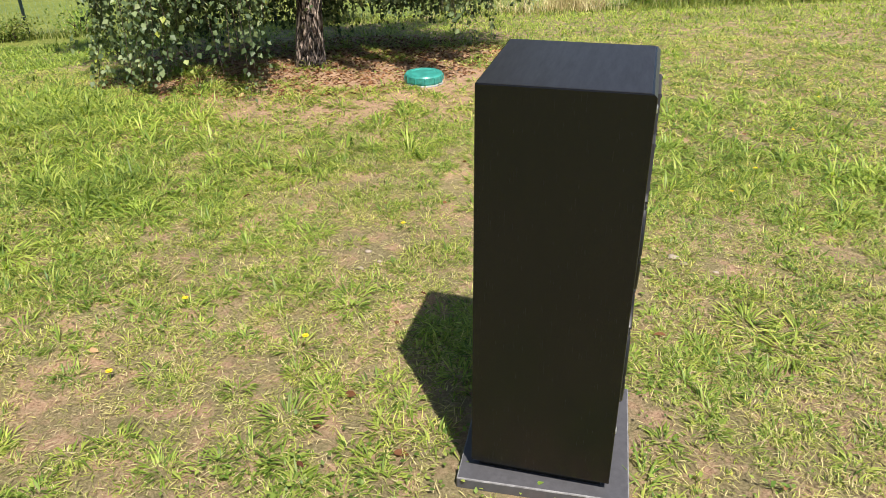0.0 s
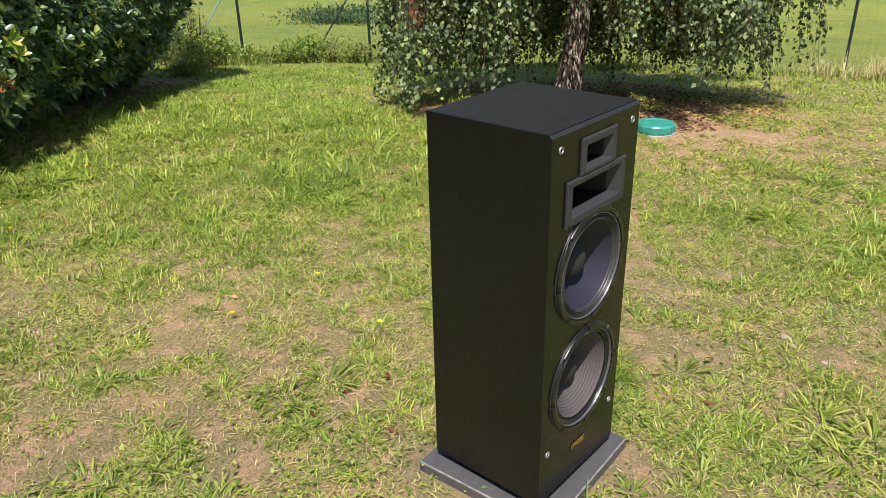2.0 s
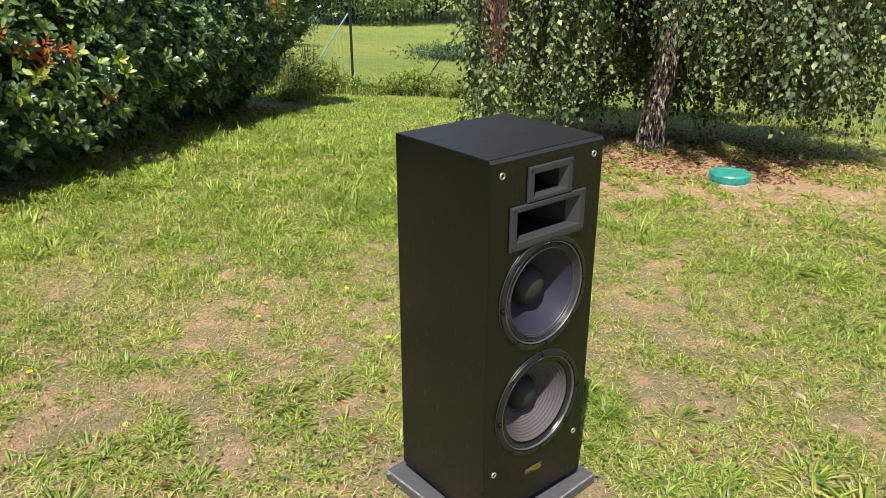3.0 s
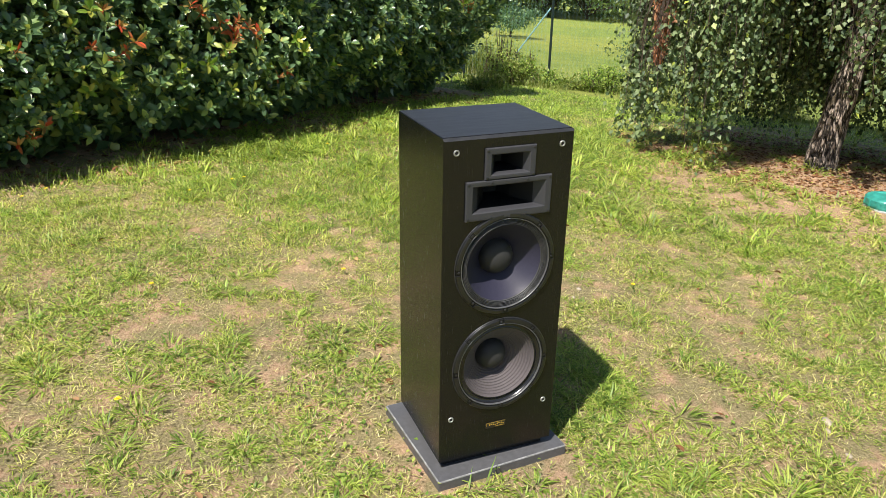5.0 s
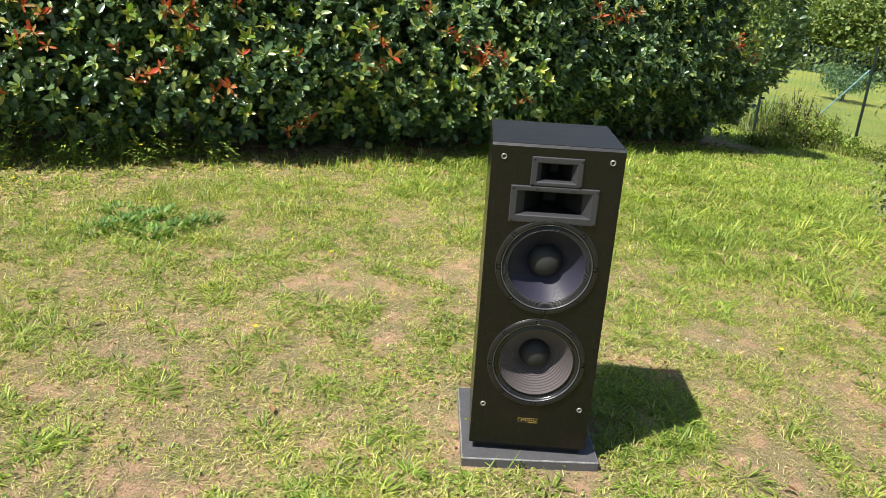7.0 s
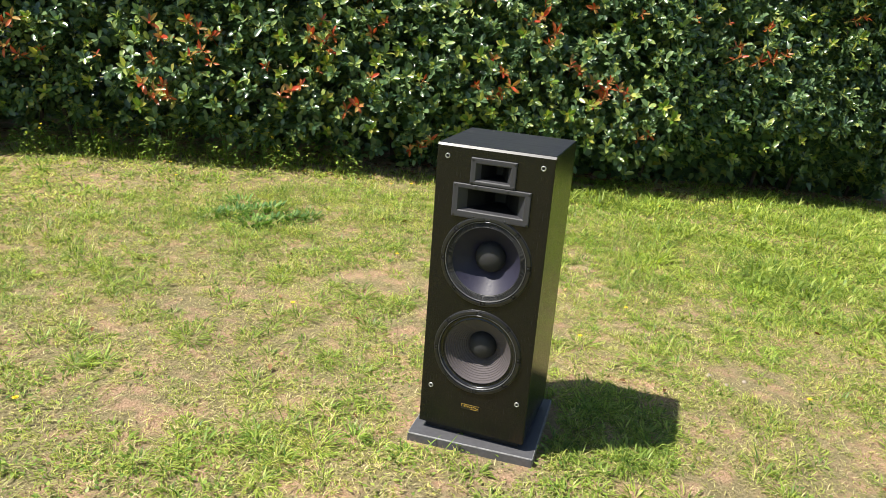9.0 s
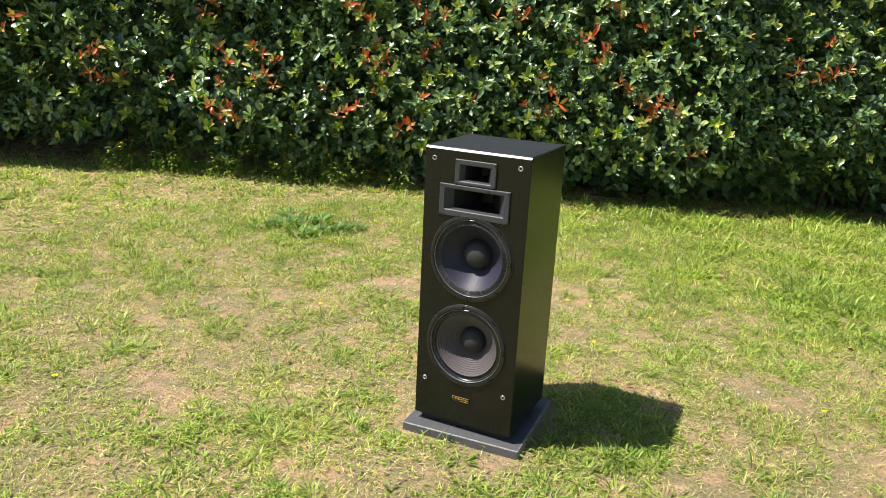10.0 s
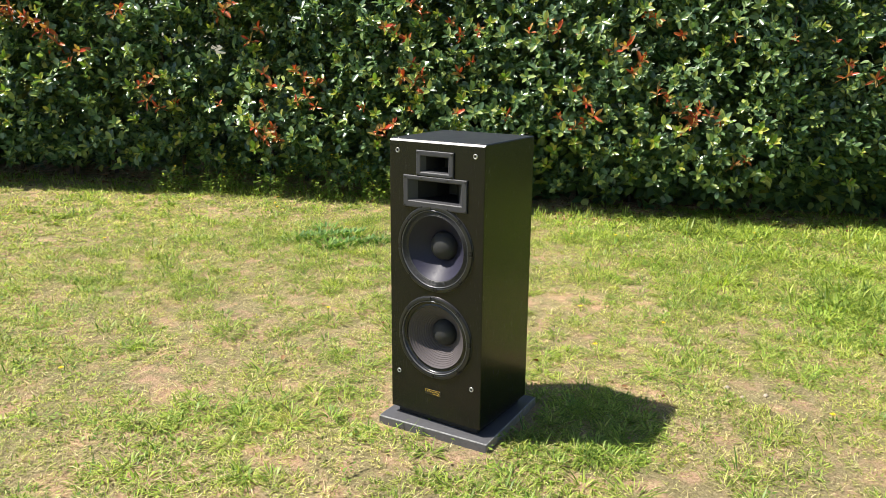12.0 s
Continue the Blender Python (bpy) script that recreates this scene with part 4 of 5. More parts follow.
LIMES = [shoot_mesh("lime_shoot", n, s, LIME_LEAF, 130 + n, 0.44) for n, s in ((8, 0.07), (9, 0.08), (7, 0.085))]
GREENS = [shoot_mesh("leafy_shoot", n, s, HEDGE_LEAF, 140 + n, 0.46) for n, s in ((9, 0.078), (10, 0.086), (8, 0.086), (9, 0.082))]
for n in range(170):
    put_shoot("lime_shoot", LIMES[n % 3], 0.5 + (n * 0.618034 * 13.1) % (HEDGE_LEN - 0.8), 0.3 + (n * 0.7548 * 3.7) % 1.95, 0.12 + 0.02 * (n % 3), n * 1.9, 0.7 + 0.12 * (n % 4), "fresh lime-green leaves")
for n in range(220):
    put_shoot("leafy_shoot", GREENS[n % 4], 0.5 + (n * 0.618034 * 12.3) % (HEDGE_LEN - 0.7), 0.15 + (n * 0.7548 * 2.9) % 2.1, 0.07 + 0.035 * (n % 4), n * 2.7, 0.8 + 0.1 * (n % 4))
for n in range(160):
    u, z = 7.6 + (n * 0.618034 * 3.3) % 3.2, 0.3 + (n * 0.7548 * 3.3) % 1.85
    lime = n % 5 == 2
    put_shoot("lime_shoot" if lime else "leafy_shoot", LIMES[n % 2] if lime else GREENS[n % 4], u, z, 0.14 + 0.03 * (n % 4), n * 2.1, 0.75 + 0.1 * (n % 4), "fresh lime-green leaves" if lime else "")
# bare stems at the foot
rr = random.Random(5)
for n in range(40):
    u = 0.4 + (HEDGE_LEN - 0.7) * (n + rr.random()) / 40
    x, y, nx, ny = hedge_at(u)
    d = -0.42 - 0.3 * rr.random()
    x, y = x + nx * d, y + ny * d
    g = float(gz(x, y))
    lean = (rr.uniform(-0.2, 0.2), rr.uniform(-0.2, 0.2))
    part("stem", tube([(x, y, g - 0.03), (x + lean[0] * 0.4, y + lean[1] * 0.4, g + 0.4), (x + lean[0], y + lean[1], g + 0.9), (x + lean[0] * 2, y + lean[1] * 1.5, g + 1.7)], [0.02, 0.016, 0.012, 0.006], 7), TWIG, hedge)

# litter and small plants in the shade below the hedge
def litter(name, x, y, size, mat, label, category, seed, up=0.012):
    r = np.random.default_rng(seed)
    m = len(x)
    a = r.uniform(0, 6.28, m)
    p = np.stack([x, y, lawn_z(x, y) + r.uniform(0.002, up, m)], 1)
    ahead = np.stack([np.cos(a), np.sin(a), r.normal(0, 0.25, m)], 1)
    v, f = scatter(leaf_shape(0.5, 0.5, 0.1), p, bases(ahead, r.normal(0, 0.3, (m, 3)) + np.array([0, 0, 1.0])), size * r.uniform(0.6, 1.3, m))
    return tagged(raw(name, v, f, mat), label, category, kind="stuff")


r = np.random.default_rng(101)
u = r.uniform(0.4, HEDGE_LEN, 1600)
hp, hn = hedge_rows(u)
hp = hp + hn * (r.uniform(-0.7, 0.12, (1600, 1)) + 0.25 * np.clip((hp[:, 1:] + 2.6) / 1.5, 0, 1))
litter("fallen_leaves", hp[:, 0], hp[:, 1], 0.055, DEAD_LEAF, "brown fallen leaves in the shade below the hedge", "fallen leaves", 102)
u = r.uniform(0.4, HEDGE_LEN, 7500)
hp, hn = hedge_rows(u)
hp = hp + hn * (r.uniform(-0.34, 0.14, (7500, 1)) + 0.34 * np.clip((hp[:, 1:] + 2.6) / 1.5, 0, 1))
a = r.uniform(0, 6.28, 7500)
v, f = blades(np.stack([hp[:, 0], hp[:, 1], lawn_z(hp[:, 0], hp[:, 1])], 1), a, r.uniform(0.04, 0.085, 7500) * (0.6 + 1.5 * vnoise(hp[:, 0], hp[:, 1], 0.3, 79) ** 2), np.full(7500, 0.006), r.uniform(0.6, 1.35, 7500), r.uniform(0.2, 0.9, 7500))
tagged(raw("hedge_foot_grass", v, f, LUSH), "longer unmown grass along the foot of the hedge", "grass", kind="stuff")

# ---- birch ----
birch = thing("birch_tree", "weeping birch with fissured trunk and hanging leafy twigs", "tree", pose(TREE[0], TREE[1], float(gz(*TREE))))
trunk_points = [(0, 0, -0.1), (0, 0, 0.03), (0.0, 0.01, 0.2), (0.02, 0.055, 0.6), (0.03, 0.11, 1.1), (0.01, 0.17, 1.8), (-0.02, 0.2, 2.7), (-0.08, 0.15, 4.2), (-0.05, 0.12, 7.2)]
bm = tube(trunk_points, [0.165, 0.142, 0.126, 0.116, 0.108, 0.098, 0.085, 0.06, 0.02], 20)
bmesh.ops.subdivide_edges(bm, edges=[e for e in bm.edges if abs(e.verts[0].co.z - e.verts[1].co.z) > 0.05], cuts=5)
for v in bm.verts:
    axis = Vector((0, 0, v.co.z))
    k = noise.noise(Vector((v.co.x * 14, v.co.y * 14, v.co.z * 3.5)))
    v.co += (v.co - axis).normalized() * k * 0.016 if v.co.z > -0.05 else Vector()
part("trunk", bm, BARK, birch, "dark fissured bark with pale plates", smooth=True)
r = np.random.default_rng(111)
starts, drops = [], []
BOUGHS = 34
for n in range(BOUGHS):
    a = n * 2.399 + r.normal(0, 0.2)
    h = 1.15 + 3.9 * (n / BOUGHS) ** 0.95
    reach = (1.72 + 0.35 * r.random()) * (1.05 - 0.45 * (n / BOUGHS) ** 1.5)
    k = np.linspace(0, 1, 9)
    bx, by = -0.07 + np.cos(a) * reach * k, 0.1 + np.sin(a) * reach * k
    bz = h + 0.75 * reach * (k - 0.95 * k**2.2) * (0.8 if n < 9 else 1.0)
    wob = r.normal(0, 0.03, (9, 2)) * k[:, None]
    pts = np.stack([bx + wob[:, 0], by + wob[:, 1], bz], 1)
    part("limb", tube([tuple(p) for p in pts], list(0.032 * (1 - k) ** 0.8 + 0.005), 7), TWIG, birch)
    behind = math.cos(a - 2.18) > 0.1
    for _ in range(30 if behind else 17):
        q = 0.15 + 0.85 * r.random() ** (1.0 if behind else 0.75)
        i = min(int(q * 8), 7)
        p = pts[i] + (pts[i + 1] - pts[i]) * (q * 8 - i) + np.array([r.normal(0, 0.14), r.normal(0, 0.14), 0])
        far = math.hypot(p[0], p[1])
        p[:2] *= min(1.0, (1.5 if p[0] > 0.6 * far else 1.74) / far)
        # the skirt of the crown stops at knee height, higher near the trunk
        foot = (0.18 if behind else 0.35) + 0.45 * r.random() ** 1.5 + (0.1 if behind else 0.45) * (1 - q)
        if -1.25 < math.atan2(p[1], p[0]) < -0.86:
            foot += 0.45
        fall = min(p[2] - foot, r.uniform(0.6, 1.5)) if r.random() < (0.25 if behind else 0.55) else p[2] - foot
        for _ in range(r.integers(4, 7)):
            starts.append(p + np.array([r.normal(0, 0.055), r.normal(0, 0.055), r.normal(0, 0.04)]))
            drops.append(fall * r.uniform(0.6, 1.05))
# long sprays that sweep almost to the ground
for cx, cy, top, low, many, wide in ((1.0, 0.64, 1.9, 0.32, 46, 0.15), (-0.36, -1.68, 1.7, 0.42, 60, 0.14), (-0.71, -1.36, 1.9, 0.75, 20, 0.13), (-0.66, -1.44, 1.9, 1.0, 9, 0.05), (1.12, 1.25, 2.0, 0.45, 40, 0.2), (0.75, 1.6, 2.0, 0.25, 60, 0.3), (0.1, 1.75, 2.0, 0.08, 130, 0.3), (-1.35, 0.35, 1.9, 0.12, 60, 0.25), (-1.4, -0.35, 1.9, 0.18, 50, 0.22), (-1.0, 0.95, 1.9, 0.1, 60, 0.25), (-0.5, 1.4, 1.9, 0.08, 100, 0.25), (0.35, 1.2, 2.0, 0.35, 90, 0.28), (1.66, 1.22, 1.9, 0.28, 6, 0.035), (1.62, 0.95, 2.3, 1.0, 34, 0.18), (1.8, 0.5, 2.3, 1.05, 26, 0.16), (1.45, 1.55, 2.3, 0.85, 34, 0.2), (1.35, 0.2, 2.2, 0.95, 30, 0.15), (0.95, -0.72, 1.9, 0.72, 60, 0.10), (0.62, -0.50, 1.9, 0.78, 40, 0.10), (1.22, -0.55, 1.8, 0.85, 40, 0.10), (-0.95, -1.1, 1.8, 0.22, 70, 0.16), (-1.2, -0.75, 1.8, 0.2, 60, 0.16), (0.9, 0.95, 2.0, 0.5, 50, 0.2)):
    for _ in range(many):
        starts.append(np.array([cx + r.normal(0, wide), cy + r.normal(0, wide), top + r.normal(0, 0.25)]))
        drops.append(starts[-1][2] - low - 0.5 * r.random() ** 2)
starts, drops = np.array(starts), np.clip(np.array(drops), 0.25, 2.6)
# the twigs hang in bunches, each with its own length
cell = np.floor(starts[:, :2] / 0.34)
toss = np.sin(cell[:, 0] * 12.9898 + cell[:, 1] * 78.233) * 43758.5453
toss -= np.floor(toss)
heart = (cell + 0.5 + 0.3 * np.stack([np.cos(toss * 6.28), np.sin(toss * 6.28)], 1)) * 0.34
lone = starts[:, 0] > 1.6
heart[lone] = starts[lone, :2]
starts[:, :2] += (heart - starts[:, :2]) * 0.5
rear = starts[:, 0] * -0.57 + starts[:, 1] * 0.82 > 0.3
drops = np.clip(drops * np.where(lone, 1, np.where(rear, 0.95 + 0.12 * toss, 0.80 + 0.30 * toss)), 0.25, 2.6)
leaf_p, leaf_a, twig_v, twig_f = [], [], [], []
gap = vnoise(starts[:, 0], starts[:, 1], 0.30, 77) + 0.35 * (starts[:, 0] * -0.57 + starts[:, 1] * 0.82 > 0.3)
gap[(np.hypot(starts[:, 0] + 0.66, starts[:, 1] + 1.42) < 0.25) | (starts[:, 0] > 1.3)] = 1
for n, (p, d) in enumerate(zip(starts, drops)):
    if gap[n] < 0.44:
        continue
    steps = max(8, int(d / 0.027))
    k = np.linspace(0, 1, steps)
    out = p[:2] / (np.linalg.norm(p[:2]) + 1e-6)
    sway = r.normal(0, 0.10, 2) + out * 0.12 + (heart[n] - p[:2]) * 0.45
    curve = np.stack([p[0] + sway[0] * k + 0.035 * np.sin(k * 7 + n), p[1] + sway[1] * k + 0.035 * np.cos(k * 6 + n), p[2] - d * k], 1)
    a = r.uniform(0, 6.28, steps)
    leaf_p.append(curve + np.stack([np.cos(a), np.sin(a), np.zeros(steps)], 1) * 0.022)
    leaf_a.append(np.stack([np.cos(a) * 0.75, np.sin(a) * 0.75, r.normal(-0.75, 0.35, steps)], 1))
    c = curve[:: max(1, steps // 3)]
    w = 0.002
    ringv = np.concatenate([c + np.array(o) * w for o in ((1, 0, 0), (-0.5, 0.87, 0), (-0.5, -0.87, 0))])
    m, first = len(c), sum(len(t) for t in twig_v[-1:]) and twig_n
    twig_n = first + len(ringv)
    twig_v.append(ringv)
    for s in range(3):
        b0, b1 = s * m + first, ((s + 1) % 3) * m + first
        twig_f += [(b0 + i, b1 + i, b1 + i + 1) for i in range(m - 1)] + [(b0 + i, b1 + i + 1, b0 + i + 1) for i in range(m - 1)]
# the wide upper crown, out of sight over the camera, that shades the ground behind
high_p, high_a = [], []
for n in range(16):
    a = n * 2.399
    # shorter towards the sun, so that light falls on the hanging twigs in front
    h, reach = 3.6 + 3.4 * n / 16, (2.6 - 1.5 * (n / 16) ** 2) * (1 - 0.45 * max(0.0, math.cos(a + 0.94)))
    k = np.linspace(0, 1, 7)
    pts = np.stack([-0.07 + (np.cos(a) * reach + 0.1) * k, 0.1 + (np.sin(a) * reach - 0.2) * k, h + 0.5 * reach * (k - 0.8 * k**2.2)], 1)
    part("limb", tube([tuple(p) for p in pts], list(0.04 * (1 - k) ** 0.8 + 0.006), 7), TWIG, birch)
    m = 1400
    q = r.random(m) ** 0.6 * 5.99
    i = q.astype(int)
    p = pts[i] + (pts[i + 1] - pts[i]) * (q - i)[:, None] + r.normal(0, 1, (m, 3)) * np.array([0.22, 0.22, 0.12])
    p[:, 2] -= 0.9 * r.random(m) ** 1.5
    high_p.append(p)
    high_a.append(r.normal(0, 0.6, (m, 3)) + np.array([0, 0, -0.8]))
high_p, high_a = np.concatenate(high_p), np.concatenate(high_a)
v, f = scatter(kite_shape(0.8), high_p, bases(high_a, r.normal(0, 0.5, high_a.shape) + np.array([0.3, 0, 0.6])), 0.115 * r.uniform(0.6, 1.2, len(high_p)))
raw("crown", v, f, BIRCH_LEAF, birch)["kind"] = "stuff"
leaf_p, leaf_a = np.concatenate(leaf_p), np.concatenate(leaf_a)
turns = bases(leaf_a, r.normal(0, 0.9, leaf_a.shape) + np.array([0.15, -0.2, 0.4]) + leaf_a * np.array([0.7, 0.7, 0]))
sizes = 0.0485 * r.uniform(0.6, 1.25, len(leaf_p))
hides = (np.hypot(leaf_p[:, 0] + 0.55, leaf_p[:, 1] + 1.62) < 0.21) & (leaf_p[:, 2] > 0.9) & (leaf_p[:, 2] < 1.9)
v, f = scatter(kite_shape(0.78), leaf_p[~hides], turns[~hides], sizes[~hides])
raw("crown", v, f, BIRCH_LEAF, birch)["kind"] = "stuff"
# one withered spray hangs at the outer edge
m = 640
high = r.random(m)
wide = 0.04 + 0.13 * high
a, d = r.uniform(0, 6.28, m), np.sqrt(r.random(m))
spray = np.stack([-0.62 + d * wide * np.cos(a) - 0.10 * high, -1.46 + d * wide * np.sin(a) + 0.10 * high, 0.94 + 1.0 * high], 1)
v, f = scatter(leaf_shape(0.5, 0.7, 0.3), spray, bases(r.normal(0, 0.35, (m, 3)) + np.array([0, 0, -1.0]), r.normal(0, 1, (m, 3))), 0.052 * r.uniform(0.6, 1.2, m))
tagged(raw("withered_spray", v, f, RUST_LEAF, birch), "dry rust-brown leaves", kind="stuff")
raw("twigwork", np.concatenate(twig_v), np.array(twig_f), TWIG, birch)["kind"] = "stuff"
# dry leaves and chips below the tree
r = np.random.default_rng(121)
a, d = r.uniform(0, 6.28, 8500), 2.0 * np.sqrt(r.random(8500))
litter("fallen_leaves", -3.2 + d * np.cos(a), 5.1 + d * np.sin(a), 0.038, DEAD_LEAF, "dry brown birch leaves on bare earth", "fallen leaves", 122)
a, d = r.uniform(0, 6.28, 130), 4.0 * np.sqrt(r.random(130))
litter("fallen_leaves", -1.2 + d * np.cos(a), 1.6 + d * np.sin(a), 0.040, DEAD_LEAF, "scattered dry leaves on the lawn", "fallen leaves", 123, 0.03)

# ---- green lid ----
lid = thing("manhole_cover", "round green plastic inspection cover with pale rim", "drain cover", pose(-1.70, 3.90, float(gz(-1.70, 3.90)) - 0.006, 0, 0, 20))
turn_up = pose(0, 0, 0, 0, -90, 0)


def turned(profile, segments=48):
    bm = lathe(profile, segments)
    bmesh.ops.transform(bm, matrix=turn_up, verts=bm.verts)
    return bm


part("rim", turned([(0.0, -0.04), (0.152, -0.04), (0.152, 0.03), (0.147, 0.036), (0.13, 0.036), (0.0, 0.036)]), LID_GREY, lid, "pale grey rim", smooth=False)
part("lid", turned([(0.145, 0.036), (0.149, 0.05), (0.149, 0.092), (0.142, 0.102), (0.105, 0.106), (0.10, 0.102), (0.0, 0.104)]), LID_GREEN, lid, smooth=False)
for k in range(12):
    a = 2 * math.pi * k / 12
    bm = box(-0.006, 0.006, -0.004, 0.004, -0.022, 0.022, 0.002)
    bmesh.ops.transform(bm, matrix=pose(0.150 * math.cos(a), 0.150 * math.sin(a), 0.066, 0, 0, 360 * k / 12), verts=bm.verts)
    part("rib", bm, LID_GREEN, lid)

# ---- fence ----
POSTS = [(-11.2, 2.7), (-10.75, 4.55), (-10.45, 6.12), (-9.0, 7.75), (-5.5, 8.9), (-1.91, 10.1), (0.95, 10.95), (4.2, 11.8)]
GROUP = "fence posts"
for n, (x, y) in enumerate(POSTS):
    g = float(gz(x, y))
    root = thing("fence_post", "dark green steel fence post in rough grass", "fence post", pose(x, y, g), GROUP)
    high = 1.7
    part("shaft", box(-0.018, 0.018, -0.018, 0.018, -0.1, high, 0.005), POST_GREEN, root)
    part("cap", box(-0.021, 0.021, -0.021, 0.021, high, high + 0.02, 0.006), POST_GREEN, root)
    for z in (0.1, 0.7, 1.35):
        part("wire_clip", box(-0.021, 0.021, -0.021, 0.021, z, z + 0.012), SCREW, root)
    if n == 2:
        part("brace", tube([(-0.02, -0.03, 1.35), (-0.30, -0.95, 0.05)], [0.013, 0.013], 8), STRUT_TEAL, root, "pale teal diagonal brace")
    if n == 3:
        part("brace", tube([(-0.02, 0.02, 1.55), (-0.75, -0.65, 0.1)], [0.013, 0.013], 8), POST_GREEN, root, "dark diagonal brace")


def link_mesh(a, b, high, cell=0.06, w=0.0019):
    """Woven wire between two posts, each wire a thin three-sided strand."""
    (ax, ay), (bx, by) = a, b
    l = math.hypot(bx - ax, by - ay)
    dx, dy = (bx - ax) / l, (by - ay) / l
    lines = []
    rows = int(high / cell)
    for n in range(int(l / cell)):
        for s in (0, 1):
            k = np.arange(rows + 1)
            uu = (n + 0.5 * ((k + s) % 2)) * cell
            lines.append(np.stack([uu, k * cell + 0.05, 0.006 * (2 * s - 1) * np.ones(rows + 1)], 1))
    for z in (0.06, high * 0.5, high + 0.03):
        uu = np.linspace(0, l, 12)
        lines.append(np.stack([uu, np.full(12, z), np.zeros(12)], 1))
    vs, fs, first = [], [], 0
    for c in lines:
        m = len(c)
        g = gz(ax + dx * c[:, 0], ay + dy * c[:, 0])
        p = np.stack([ax + dx * c[:, 0] - dy * c[:, 2], ay + dy * c[:, 0] + dx * c[:, 2], g + c[:, 1]], 1)
        for o in ((dx, dy, 0), (-0.5 * dx - 0.87 * dy, -0.5 * dy + 0.87 * dx, 0.4), (-0.5 * dx + 0.87 * dy, -0.5 * dy - 0.87 * dx, -0.4)):
            vs.append(p + np.array(o) * w)
        for s in range(3):
            i = np.arange(m - 1)
            b0, b1 = first + s * m + i, first + ((s + 1) % 3) * m + i
            fs += [np.stack([b0, b1, b1 + 1], 1), np.stack([b0, b1 + 1, b0 + 1], 1)]
        first += 3 * m
    return np.concatenate(vs), np.concatenate(fs)


for n, (a, b) in enumerate(zip(POSTS, POSTS[1:])):
    v, f = link_mesh(a, b, 1.55, 0.07 if n < 3 else 0.09, 0.0019 if n < 2 else 0.0011)
    tagged(raw("fence_mesh", v, f, WIRE_GREEN), "green wire mesh stretched between steel posts", "wire fence", "fence panels")


# ---- rough growth along the fence ----
def rough(name, line, count, wide, length, width, mat, label, seed):
    r = np.random.default_rng(seed)
    t = r.random(count) * (len(line) - 1)
    i = np.minimum(t.astype(int), len(line) - 2)
    pts = np.array(line)
    p = pts[i] + (pts[i + 1] - pts[i]) * (t - i)[:, None] + r.normal(0, wide, (count, 2))
    dens = vnoise(p[:, 0], p[:, 1], 0.7, seed)
    keep = r.random(count) < np.clip(2.4 * dens - 0.5, 0.05, 1)
    p, dens = p[keep], dens[keep]
    m = len(p)
    v, f = blades(np.stack([p[:, 0], p[:, 1], gz(p[:, 0], p[:, 1])], 1), r.uniform(0, 6.28, m), length * (0.4 + dens) * r.uniform(0.5, 1.3, m), np.full(m, width), r.uniform(0.8, 1.45, m), r.uniform(0.1, 0.7, m))
    return tagged(raw(name, v, f, mat), label, "rough grass", kind="stuff")


rough("rough_grass", POSTS[1:], 16000, 0.34, 0.13, 0.012, ROUGH, "low unmown grass and weeds along the fence", 131)
rough("rough_grass", POSTS[1:], 900, 0.25, 0.36, 0.005, STRAW, "dry seeding grass stalks along the fence", 132)
rough("rough_grass", [(-2.1, 10.0), (-0.6, 10.45)], 1100, 0.26, 0.36, 0.009, STRAW, "dry tan grass round a fence post", 135)
rough("rough_grass", [(-10.6, 5.0), (-9.3, 6.3)], 1400, 0.35, 0.16, 0.010, ROUGH, "tall weeds round a fence post", 133)


rough("tall_weeds", [(-8.7, 4.0), (-9.6, 4.75), (-10.4, 5.3)], 420, 0.16, 0.30, 0.012, ROUGH, "tall thin weeds round the end of the hedge", 136)
rough("tall_weeds", [(-11.5, 4.75), (-10.15, 5.5)], 900, 0.22, 0.62, 0.014, ROUGH, "tall thin weeds between the hedge and the fence", 134)


def shrub(x, y, wide, high, count, leaf, mat, label, seed, name="bramble"):
    r = np.random.default_rng(seed)
    root = thing(name, label, "shrub", pose(x, y, float(gz(x, y))))
    stems = []
    for n in range(9):
        a = n * 2.4
        tip = (wide * 0.7 * math.cos(a) * r.random(), wide * 0.7 * math.sin(a) * r.random(), high * r.uniform(0.6, 1.0))
        part("stem", tube([(0.1 * math.cos(a), 0.1 * math.sin(a), -0.02), (tip[0] * 0.4, tip[1] * 0.4, tip[2] * 0.6), tip], [0.010, 0.007, 0.003], 5), TWIG, root)
        stems.append(tip)
    which = r.integers(0, 9, count)
    c = np.array(stems)[which]
    k = r.random(count) ** 0.6
    p = c * k[:, None] + r.normal(0, 1, (count, 3)) * np.array([wide * 0.28, wide * 0.28, high * 0.13])
    p[:, 2] = np.clip(p[:, 2], 0.03, None)
    ahead = r.normal(0, 1, (count, 3)) + np.array([0, 0, 0.3])
    v, f = scatter(rhomb_shape(0.52), p, bases(ahead, r.normal(0, 0.4, (count, 3)) + np.array([0, 0, 1.0])), leaf * r.uniform(0.5, 1.3, count))
    raw("leaves", v, f, mat, root)["kind"] = "stuff"
    return root


